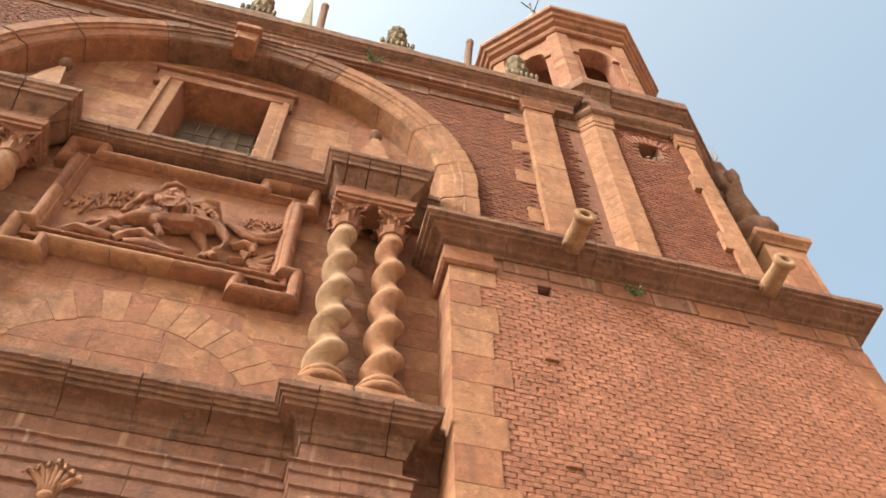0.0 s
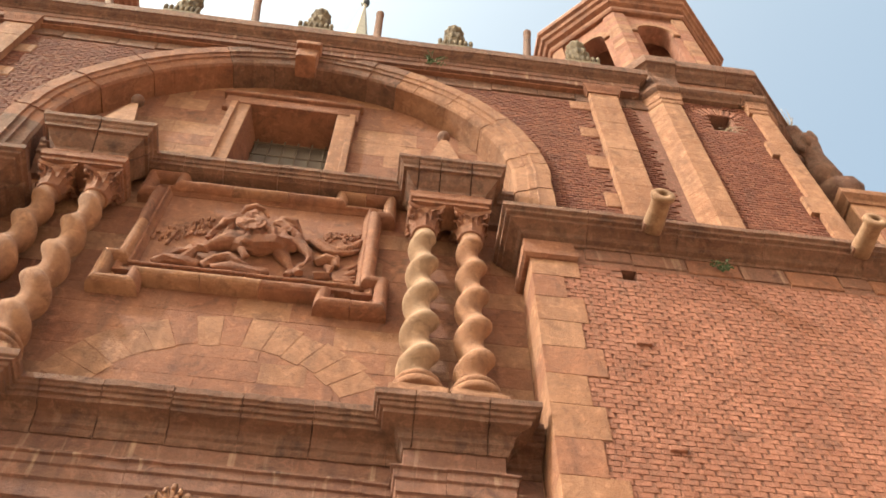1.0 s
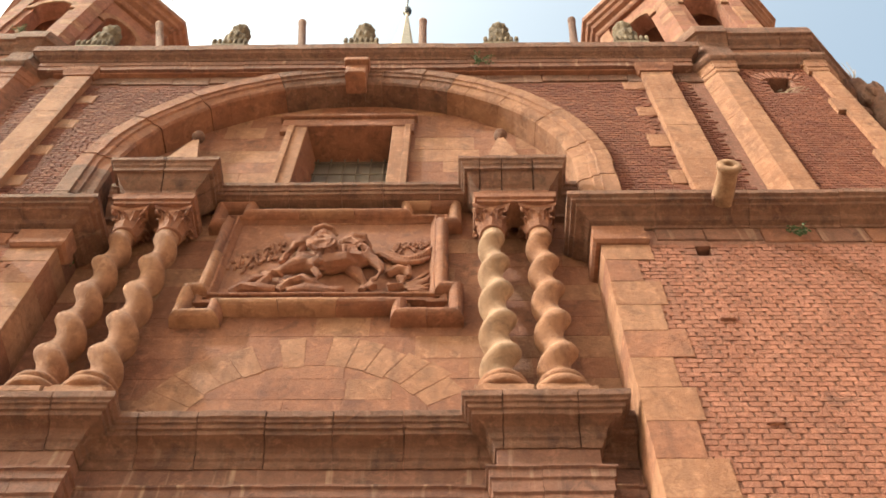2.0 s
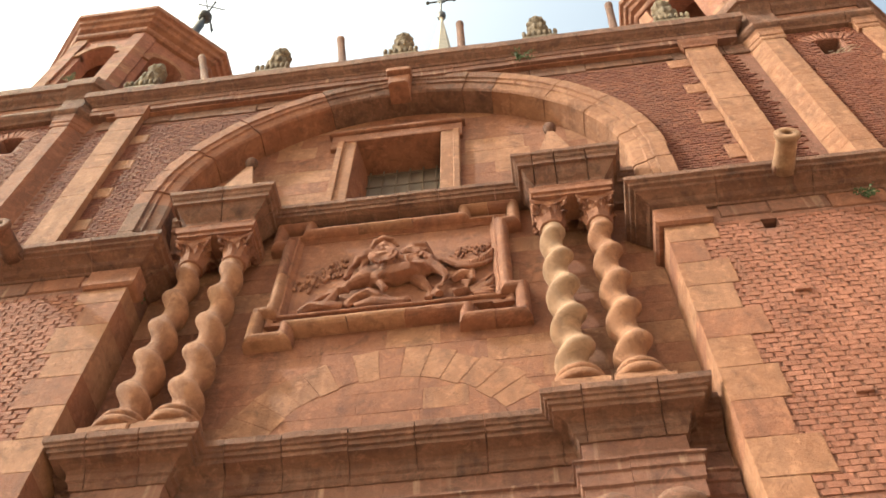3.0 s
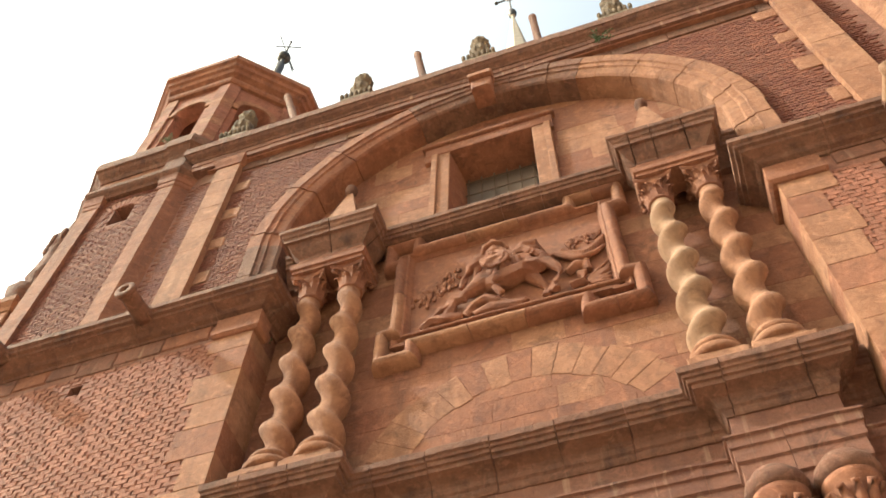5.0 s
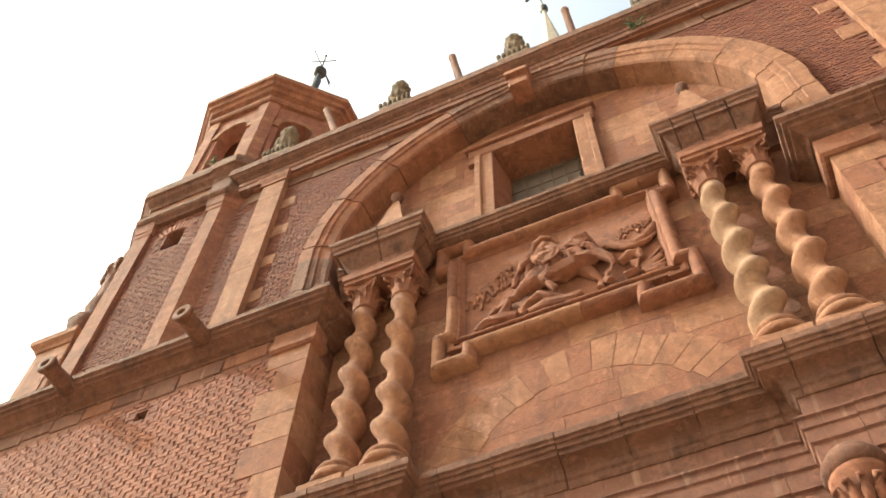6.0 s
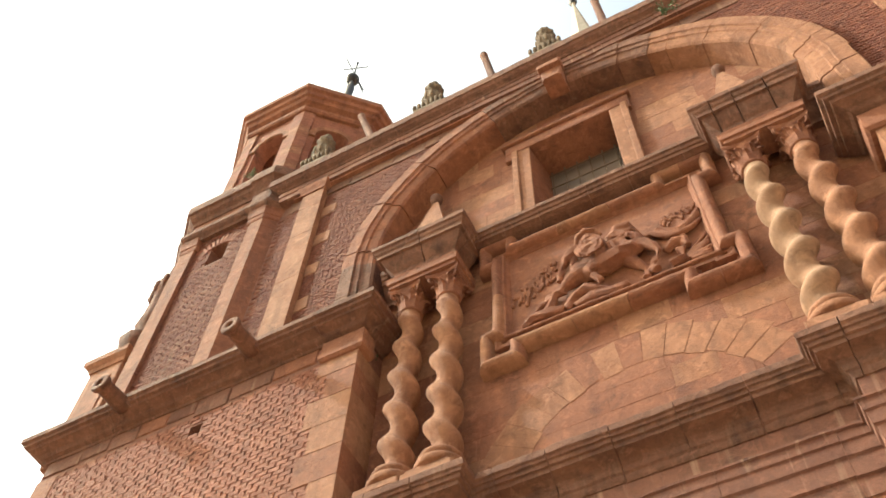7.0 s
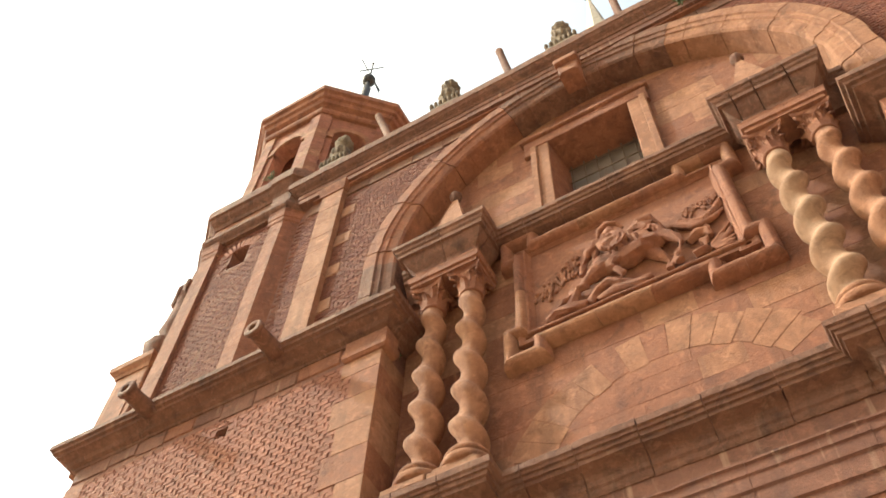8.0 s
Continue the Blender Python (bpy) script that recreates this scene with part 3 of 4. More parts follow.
EB, EC = 0.03, 0.37
ent_path = [(LEFT + 0.02, EC), (-2.38, EC), (-2.38, EB), (-1.59, EB), (-1.59, EC), (1.61, EC), (1.61, EB), (2.39, EB), (2.39, EC), (RIGHT - 0.02, EC)]
ent_profile = [(-0.2, 11.1), (0.0, 11.1), (0.01, 11.143), (0.05, 11.187), (0.09, 11.241), (0.12, 11.306), (0.13, 11.328), (0.165, 11.333), (0.17, 11.393), (0.19, 11.415),
               (0.20, 11.458), (0.225, 11.48), (0.23, 11.545), (-0.2, 11.567)]
for block_path, joints in ((ent_path[:5], [0.6, 1.05, 1.5]), (ent_path[5:], [0.35, 0.6, 0.95])):
    moulding("upper_portal_cornice", "weathered sandstone cornice of the portal's upper storey", ent_profile, block_path, joints, LICHEN, 0.008, 0.012)
short_profile = [(-0.2, 11.35), (0.10, 11.35), (0.13, 11.366), (0.165, 11.371), (0.17, 11.42), (0.19, 11.426), (0.20, 11.469), (0.225, 11.485), (0.23, 11.545), (-0.2, 11.567)]
moulding("middle_portal_cornice", "narrow sandstone cornice between the column pairs", short_profile, ent_path[4:6], [0.55, 1.0, 1.62, 2.1, 2.75], LICHEN, 0.005, 0.006)
for x0, x1 in ((-2.38, -1.59), (1.61, 2.39)):
    root = thing("entablature_block", "moulded sandstone entablature block above paired twisted columns", "entablature", ((x0 + x1) / 2, EB, 10.796), "entablature blocks")
    body = Geo().sweep([(-0.3, 10.948), (0.0, 10.948), (0.0, 11.105), (-0.3, 11.105)], [(x0, WALL), (x0, EB), (x1, EB), (x1, WALL)], 0.002)
    hang(part("frieze", body, SAND, None), root)
    body = Geo().sweep([(-0.3, 10.796), (0.03, 10.796), (0.03, 10.85), (0.055, 10.861), (0.06, 10.926), (0.07, 10.953), (-0.3, 10.953)],
                       [(x0, WALL), (x0, EB), (x1, EB), (x1, WALL)], 0.003)
    hang(part("architrave", body, SAND, None), root)
    top = Geo().box(x0 - 0.2, x1 + 0.2, EB - 0.2, WALL, 11.512, 11.561)
    hang(part("slab", top, LICHEN, None), root)


def column(x, y, z0, z1, hand, tone):
    """A twisted column on its base with a leafy capital."""
    root = thing("twisted_column", "twisted salomonic sandstone column with leafy capital and moulded base", "column", (x, y, z0), "columns of the portal")
    base = Geo().lathe([(0.235, 0.0), (0.245, 0.02), (0.25, 0.05), (0.24, 0.075), (0.205, 0.09), (0.195, 0.115), (0.21, 0.13), (0.22, 0.155), (0.21, 0.18), (0.17, 0.195), (0.15, 0.22)], n=28)
    part("base", base, PALE, root, smooth=True)
    h0, h1 = 0.185, z1 - z0 - 0.36
    rings, n = 84, 24
    v, f = [], []
    for i in range(rings + 1):
        s = i / rings
        taper = 1.0 - 0.22 * s
        ends = min(1.0, s * 16, (1 - s) * 12)
        phi = hand * 2 * math.pi * 5.0 * s + (0.6 if hand > 0 else 2.6)
        e, r = 0.052 * taper * ends, (0.147 + 0.004 * (1 - ends)) * taper
        cx, cy, z = e * math.cos(phi), e * math.sin(phi), h0 + (h1 - h0) * s
        for k in range(n):
            a = 2 * math.pi * k / n
            q = Vector((cx + r * math.cos(a), cy + r * math.sin(a), z))
            q += noise.noise_vector((q + Vector((x, y, z0))) * 9) * 0.003
            v.append(q)
    for i in range(rings):
        for k in range(n):
            j = (k + 1) % n
            f.append((i * n + k, i * n + j, (i + 1) * n + j, (i + 1) * n + k))
    part("shaft", Geo().add(v, f), tone, root, smooth=True)
    c0 = h1
    bell = Geo().lathe([(0.115, c0 - 0.03), (0.135, c0 - 0.02), (0.14, c0), (0.125, c0 + 0.015), (0.125, c0 + 0.15), (0.14, c0 + 0.24), (0.175, c0 + 0.30)], n=20)
    part("bell", bell, SAND, root, smooth=True)
    abacus = Geo()
    outline = []
    for q in range(4):
        for s in (-1, -0.5, 0, 0.5):
            inset = 0.205 - 0.04 * (1 - s * s) if s > -1 else 0.205
            a = q * math.pi / 2
            outline.append((math.cos(a) * inset - math.sin(a) * s * 0.205, math.sin(a) * inset + math.cos(a) * s * 0.205))
    m = len(outline)
    abacus.add([(p[0] * k, p[1] * k, c0 + z) for k, z in ((0.93, 0.295), (1.0, 0.315), (1.0, 0.36)) for p in outline],
               [(i * m + k, i * m + (k + 1) % m, (i + 1) * m + (k + 1) % m, (i + 1) * m + k) for i in range(2) for k in range(m)]
               + [tuple(range(m)), tuple(range(2 * m, 3 * m))])
    part("abacus", abacus, SAND, root)
    for level, count, hh, rr, turn in ((0.01, 8, 0.14, 0.13, 0.0), (0.10, 8, 0.15, 0.13, math.pi / 8)):
        for k in range(count):
            a = turn + 2 * math.pi * k / count
            leaf = Geo()
            prof = [(0.0, 0.0, 0.045), (0.008, hh * 0.4, 0.052), (0.018, hh * 0.75, 0.048), (0.045, hh, 0.036), (0.068, hh * 0.97, 0.022), (0.070, hh * 0.82, 0.008)]
            vv = []
            for o, z, w in prof:
                for s, lift in ((-1, -0.012), (-0.5, 0.0), (0, 0.012), (0.5, 0.0), (1, -0.012)):
                    rad = rr + o + lift
                    vv.append((rad * math.cos(a) - s * w * math.sin(a), rad * math.sin(a) + s * w * math.cos(a), c0 + level + z + 0.006 * (abs(s) == 0.5)))
            ff = [(i * 5 + k2, i * 5 + k2 + 1, (i + 1) * 5 + k2 + 1, (i + 1) * 5 + k2) for i in range(len(prof) - 1) for k2 in range(4)]
            part("leaf", leaf.add(vv, ff), SAND, root)
    for q in range(4):
        a = math.pi / 4 + q * math.pi / 2
        volute = Geo()
        pts = []
        for k in range(10):
            b = math.pi * (0.9 - 1.7 * k / 9)
            rr = 0.045 * (1 - 0.06 * k)
            rad = 0.215 + rr * math.cos(b)
            pts.append((rad * math.cos(a), rad * math.sin(a), c0 + 0.262 + rr * math.sin(b)))
        volute.tube([(0.14 * math.cos(a), 0.14 * math.sin(a), c0 + 0.18)] + pts, [0.018] * 11, 7)
        part("volute", volute, SAND, root, smooth=True)
    return root


CY = 0.22
for x, hand, tone in ((1.735, 1, SHAFT), (2.235, 1, PALE), (-1.74, -1, PALE), (-2.22, -1, PALE)):
    column(x, CY, 7.711, 10.801, hand, tone)
for x0, x1 in ((1.49, 2.49), (-2.47, -1.50)):
    xm = (x0 + x1) / 2 + random.uniform(-0.04, 0.04)
    slab = Geo().block(x0, xm - 0.004, 7.55, 7.638, -0.035, WALL, 0.014, 0.008).block(xm + 0.004, x1, 7.55, 7.628, -0.028, WALL, 0.016, 0.008)
    slab.block(x0 + 0.05, xm - 0.02, 7.623, 7.721, 0.02, WALL, 0.02, 0.006).block(xm + 0.02, x1 - 0.05, 7.623, 7.721, 0.02, WALL, 0.02, 0.006)
    single("plinth_slab", slab, PALE, "pale sandstone slab under paired column bases", "plinth", "plinth slabs")

# lower capitals that show at the bottom of the view
for x in (1.80, 2.26, -1.80, -2.26):
    root = thing("carved_capital", "rounded moulded sandstone capital below the portal architrave", "capital", (x, 0.20, 5.9), "lower capitals")
    part("bell", Geo().lathe([(0.13, -0.3), (0.13, 0.1), (0.15, 0.22), (0.19, 0.30), (0.20, 0.34)], n=20), SAND, root, smooth=True)
    part("cushion", Geo().lathe([(0.17, 0.33), (0.215, 0.36), (0.225, 0.42), (0.21, 0.47), (0.17, 0.50), (0.16, 0.54)], n=24), LICHEN, root, smooth=True)
    for k in range(7):
        a = -math.pi + math.pi * k / 6
        c, s = math.cos(a), math.sin(a)
        pts = [(0.13 * c, 0.13 * s, -0.05), (0.15 * c, 0.15 * s, 0.12), (0.20 * c, 0.20 * s, 0.22), (0.23 * c, 0.23 * s, 0.18)]
        part("leaf", Geo().tube(pts, [0.03, 0.04, 0.03, 0.018], 8), SAND, root, smooth=True)
root = thing("leaf_plume", "carved plume of curling acanthus leaves on the architrave", "ornament", (0.02, 0.40, 6.46))
for k in (-3, -2, -1, 0, 1, 2, 3):
    q = abs(k)
    pts = [(0.012 * k, -0.03, -0.20), (0.022 * k, -0.06, -0.06), (0.042 * k, -0.075, 0.10 - 0.035 * q), (0.058 * k, -0.10, 0.15 - 0.045 * q), (0.064 * k, -0.115, 0.10 - 0.045 * q)]
    part("leaf", Geo().tube(pts, [0.020, 0.026, 0.028, 0.024, 0.014], 8), PALE, root, smooth=True)
part("knot", Geo().ball((0, -0.06, -0.16), (0.06, 0.045, 0.045), 12, 8), PALE, root, smooth=True)

# ---- carved relief in its double frame ----
FX0, FX1, FZ0, FZ1 = -1.11, 1.10, 9.53, 11.08      # the inner panel
panel = thing("relief_panel", "carved sandstone horse and rider relief in double moulded frame", "relief", (0, WALL, FZ0))
hang(part("ground_slab", Geo().box(FX0 - 0.05, FX1 + 0.05, WALL - 0.03, WALL + 0.02, FZ0 - 0.05, FZ1 + 0.05), SAND, None), panel)


def eared(x0, x1, z0, z1, out_x, out_z, wl, wr, hb, ht):
    """Corners of a frame whose four ears stand out by out_x and out_z; wl, wr, hb, ht are the ears' lengths."""
    return [(x0 - out_x, z0 - out_z), (x0 + wl, z0 - out_z), (x0 + wl, z0), (x1 - wr, z0), (x1 - wr, z0 - out_z), (x1 + out_x, z0 - out_z),
            (x1 + out_x, z0 + hb), (x1, z0 + hb), (x1, z1 - ht), (x1 + out_x, z1 - ht), (x1 + out_x, z1 + out_z),
            (x1 - wr, z1 + out_z), (x1 - wr, z1), (x0 + wl, z1), (x0 + wl, z1 + out_z), (x0 - out_x, z1 + out_z),
            (x0 - out_x, z1 - ht), (x0, z1 - ht), (x0, z0 + hb), (x0 - out_x, z0 + hb)]


def mitred(name, profile, corners, materials, longest=0.62):
    """A closed run of moulding on the wall: profile of (outward, y) round the corners, one stone a part."""
    n, m = len(corners), len(profile)
    ways = [(Vector(corners[(k + 1) % n]) - Vector(corners[k])).normalized() for k in range(n)]
    for k in range(n):
        a, b = Vector(corners[k]), Vector(corners[(k + 1) % n])
        before, way, after = ways[k - 1], ways[k], ways[(k + 1) % n]
        out = Vector((way.y, -way.x))
        cut = [out + Vector((d.y, -d.x)) for d in (before, after)]
        cut = [c / max(0.3, 1 + out.dot(Vector((d.y, -d.x)))) for c, d in zip(cut, (before, after))]
        count = max(1, math.ceil((b - a).length / longest))
        for p in range(count):
            v = []
            steps = 6
            for q in range(steps + 1):
                u = (p + q / steps) / count
                gap = 0.004 * ((q == 0 and p > 0) - (q == steps and p < count - 1))
                for o, y in profile:
                    start, end = a + cut[0] * o, b + cut[1] * o
                    at = start.lerp(end, u) + way * gap
                    w = Vector((at.x, y, at.y))
                    v.append(w + noise.noise_vector(w * 6) * 0.006 + noise.noise_vector(w * 21) * 0.004)
            f = [(q * m + i, (q + 1) * m + i, (q + 1) * m + (i + 1) % m, q * m + (i + 1) % m) for q in range(steps) for i in range(m)]
            f += [tuple(range(m)), tuple(range((steps + 1) * m - 1, steps * m - 1, -1))]
            hang(part(name, Geo().add(v, f), random.choice(materials), None), panel)


OUT, T = WALL - 0.175, 0.15
torus = [(0.0, WALL), (0.0, WALL - 0.05)] + [(-T / 2 + T / 2 * math.cos(math.pi * k / 9), WALL - 0.06 - 0.115 * math.sin(math.pi * k / 9)) for k in range(10)]
torus += [(-T, WALL - 0.045), (-T - 0.035, WALL - 0.04), (-T - 0.035, WALL)]
mitred("outer_moulding", torus, eared(-1.28, 1.27, 9.26, 11.22, 0.15, 0.18, 0.34, 0.56, 0.42, 0.36), (SAND, SAND, PALE))
band = [(0.0, WALL), (0.0, WALL - 0.085), (-0.025, WALL - 0.095), (-0.055, WALL - 0.075), (-0.075, WALL - 0.07), (-0.075, WALL)]
mitred("frame_band", band, eared(FX0 - 0.11, FX1 + 0.11, FZ0 - 0.10, FZ1 + 0.06, 0.05, 0.03, 0.16, 0.16, 0.16, 0.14), (SAND,), 1.4)
inner = [(0.0, WALL), (0.0, WALL - 0.11), (-0.012, WALL - 0.12), (-0.03, WALL - 0.115), (-0.045, WALL - 0.07), (-0.07, WALL - 0.045), (-0.075, WALL)]
mitred("inner_moulding", inner, [(FX0 - 0.04, FZ0 - 0.03), (FX1 + 0.04, FZ0 - 0.03), (FX1 + 0.04, FZ1 + 0.035), (FX0 - 0.04, FZ1 + 0.035)], (SAND,), 1.2)

RY = WALL - 0.03


def spot(u, w, d):
    """A place in the panel: across and up from 0 to 1, d metres proud of its ground."""
    return (FX0 + (FX1 - FX0) * u, RY - d, FZ0 + (FZ1 - FZ0) * w)


fig = Geo()


def limb(pts, rad):
    fig.tube([spot(u, w * 0.88, d) for u, w, d in pts], [r * 1.12 for r in rad], 12)


def lump(u, w, d, rx, ry, rz):
    fig.ball(spot(u, w * 0.88, d), (rx * 1.1, ry, rz * 1.1), 14, 10)


# horse: barrel, rump, chest, neck and head bent down, hind legs, fore legs, tail
limb([(0.38, 0.37, 0.04), (0.44, 0.37, 0.08), (0.52, 0.37, 0.10), (0.59, 0.40, 0.11), (0.65, 0.43, 0.09), (0.69, 0.42, 0.05)], [0.045, 0.085, 0.10, 0.105, 0.095, 0.045])
lump(0.635, 0.45, 0.09, 0.11, 0.09, 0.125)
lump(0.44, 0.38, 0.07, 0.10, 0.08, 0.10)
lump(0.275, 0.25, 0.09, 0.07, 0.05, 0.045)
for k in range(9):
    lump(0.40 - 0.014 * k, 0.50 - 0.026 * k, 0.10, 0.03, 0.03, 0.035)
limb([(0.41, 0.44, 0.07), (0.36, 0.36, 0.09), (0.31, 0.30, 0.09), (0.27, 0.24, 0.08)], [0.09, 0.075, 0.055, 0.03])
limb([(0.68, 0.47, 0.08), (0.72, 0.42, 0.10), (0.755, 0.34, 0.10), (0.765, 0.26, 0.10), (0.73, 0.18, 0.08), (0.715, 0.11, 0.07), (0.735, 0.06, 0.08)], [0.075, 0.055, 0.04, 0.032, 0.03, 0.032, 0.042])
limb([(0.62, 0.36, 0.04), (0.66, 0.26, 0.04), (0.69, 0.16, 0.03), (0.68, 0.06, 0.04)], [0.08, 0.05, 0.03, 0.035])
limb([(0.50, 0.33, 0.09), (0.455, 0.27, 0.11), (0.48, 0.19, 0.10), (0.455, 0.14, 0.09)], [0.06, 0.042, 0.034, 0.034])
limb([(0.70, 0.54, 0.05), (0.75, 0.56, 0.06), (0.80, 0.50, 0.06), (0.86, 0.46, 0.05), (0.90, 0.36, 0.04)], [0.025, 0.03, 0.032, 0.028, 0.015])
lump(0.545, 0.42, 0.08, 0.28, 0.10, 0.135)
lump(0.40, 0.45, 0.07, 0.13, 0.09, 0.12)
# rider as a plain cloaked form: trunk, hat, raised arm, cloak behind, leg; round shield and lance
limb([(0.52, 0.52, 0.10), (0.48, 0.64, 0.11), (0.46, 0.74, 0.10)], [0.10, 0.10, 0.06])
lump(0.452, 0.81, 0.10, 0.062, 0.065, 0.08)
limb([(0.385, 0.83, 0.06), (0.405, 0.90, 0.10), (0.45, 0.935, 0.12), (0.495, 0.91, 0.10), (0.52, 0.85, 0.06)], [0.018, 0.026, 0.032, 0.026, 0.018])
limb([(0.45, 0.70, 0.08), (0.38, 0.74, 0.09), (0.33, 0.66, 0.09), (0.295, 0.52, 0.08), (0.28, 0.42, 0.07)], [0.06, 0.06, 0.05, 0.036, 0.03])
limb([(0.37, 0.70, 0.06), (0.355, 0.56, 0.07), (0.345, 0.46, 0.06)], [0.035, 0.03, 0.024])
limb([(0.44, 0.58, 0.05), (0.41, 0.52, 0.06), (0.385, 0.47, 0.05)], [0.06, 0.05, 0.04])
limb([(0.55, 0.68, 0.08), (0.61, 0.74, 0.11), (0.66, 0.74, 0.11), (0.685, 0.66, 0.07), (0.69, 0.58, 0.04)], [0.05, 0.065, 0.055, 0.035, 0.02])
limb([(0.56, 0.58, 0.12), (0.62, 0.60, 0.12), (0.66, 0.60, 0.10)], [0.04, 0.035, 0.03])
limb([(0.50, 0.50, 0.16), (0.495, 0.42, 0.18), (0.475, 0.34, 0.17), (0.445, 0.30, 0.16)], [0.06, 0.05, 0.035, 0.03])
fig.ball(spot(0.47, 0.45, 0.24), (0.16, 0.03, 0.12), 24, 8)
for k in range(22):
    a = 2 * math.pi * k / 22
    fig.ball(spot(0.47 + 0.070 * math.cos(a), 0.45 + 0.073 * math.sin(a), 0.247), (0.026, 0.022, 0.026), 7, 5)
for k in range(7):
    limb([(0.47 + 0.026 * k, 0.56 + 0.01 * (k % 2), 0.15), (0.465 + 0.028 * k, 0.48, 0.155 - 0.006 * k), (0.46 + 0.03 * k, 0.42 + 0.012 * k, 0.13 - 0.006 * k)], [0.022, 0.024, 0.014])
for k in range(14):
    a = 2 * math.pi * k / 14
    fig.ball(spot(0.47 + 0.042 * math.cos(a), 0.45 + 0.044 * math.sin(a), 0.262), (0.015, 0.012, 0.015), 7, 5)
fig.ball(spot(0.47, 0.45, 0.27), (0.035, 0.015, 0.03), 10, 6)
limb([(0.40, 0.44, 0.11), (0.28, 0.27, 0.10), (0.16, 0.14, 0.08), (0.08, 0.08, 0.05)], [0.016, 0.02, 0.02, 0.014])
for k in range(6):
    limb([(0.56 + 0.022 * k, 0.70 - 0.02 * k, 0.13), (0.60 + 0.02 * k, 0.68 - 0.035 * k, 0.15), (0.655 + 0.012 * k, 0.70 - 0.05 * k, 0.12)], [0.022, 0.03, 0.02])
# fallen forms below
limb([(0.08, 0.05, 0.02), (0.13, 0.10, 0.05), (0.20, 0.08, 0.06), (0.28, 0.07, 0.05)], [0.04, 0.055, 0.06, 0.04])
limb([(0.21, 0.10, 0.05), (0.23, 0.22, 0.06), (0.215, 0.30, 0.06)], [0.06, 0.05, 0.035])
limb([(0.22, 0.24, 0.05), (0.17, 0.24, 0.06), (0.155, 0.16, 0.06)], [0.028, 0.026, 0.022])
limb([(0.29, 0.06, 0.04), (0.34, 0.16, 0.06), (0.40, 0.18, 0.07), (0.45, 0.13, 0.06), (0.50, 0.10, 0.04)], [0.04, 0.05, 0.055, 0.045, 0.03])
limb([(0.34, 0.05, 0.04), (0.42, 0.08, 0.05), (0.54, 0.06, 0.04), (0.60, 0.08, 0.03)], [0.04, 0.05, 0.045, 0.03])
limb([(0.795, 0.09, 0.04), (0.86, 0.10, 0.06), (0.865, 0.20, 0.06), (0.84, 0.22, 0.05)], [0.05, 0.045, 0.04, 0.03])
limb([(0.79, 0.28, 0.04), (0.84, 0.34, 0.06), (0.885, 0.32, 0.05), (0.89, 0.24, 0.05)], [0.04, 0.055, 0.05, 0.03])
for k in range(6):
    limb([(0.885, 0.06 + 0.012 * k, 0.04), (0.985, 0.06 + 0.05 * k, 0.03)], [0.022, 0.014])
fig.v = [tuple(Vector(p) + noise.noise_vector(Vector(p) * 13) * 0.024 + noise.noise_vector(Vector(p) * 34) * 0.014) for p in fig.v]
carving = hang(part("carved_figure", fig, SAND, None, "carved horse and cloaked rider in high relief", smooth=True), panel)
fuse = carving.modifiers.new("fuse", "REMESH")
fuse.mode, fuse.voxel_size, fuse.use_smooth_shade = "VOXEL", 0.009, True
soften = carving.modifiers.new("soften", "SMOOTH")
soften.factor, soften.iterations = 0.5, 1
leaves = Geo()
for k in range(95):
    u, w = random.gauss(0.14, 0.055), random.gauss(0.50, 0.055)
    w += (u - 0.14) * 0.7
    if 0.01 < u < 0.27:
        leaves.ball(spot(u, w, 0.012), (random.uniform(0.012, 0.03), 0.022, random.uniform(0.02, 0.05)), 7, 5)
for k in range(17):
    s = k / 16
    u = 0.775 + 0.205 * s
    w = 0.46 - 0.10 * math.sin(math.pi * s) + 0.04 * s
    leaves.tube([spot(u, w, 0.01), spot(u + 0.004, w + 0.07, 0.05), spot(u + 0.012, w + 0.12, 0.02)], [0.022, 0.026, 0.012], 7)
leaves.tube([spot(0.77, 0.50, 0.02), spot(0.82, 0.41, 0.05), spot(0.88, 0.37, 0.06), spot(0.94, 0.40, 0.05), spot(0.985, 0.48, 0.02)], [0.02, 0.032, 0.036, 0.032, 0.02], 8)
for k in range(45):
    u, w = random.uniform(0.80, 0.985), random.uniform(0.56, 0.68)
    leaves.ball(spot(u, w + (u - 0.8) * 0.3, 0.01), (random.uniform(0.012, 0.026), 0.018, random.uniform(0.02, 0.04)), 7, 5)
hang(part("carved_leaves", leaves, SAND, None, "carved foliage in low relief", smooth=True), panel)

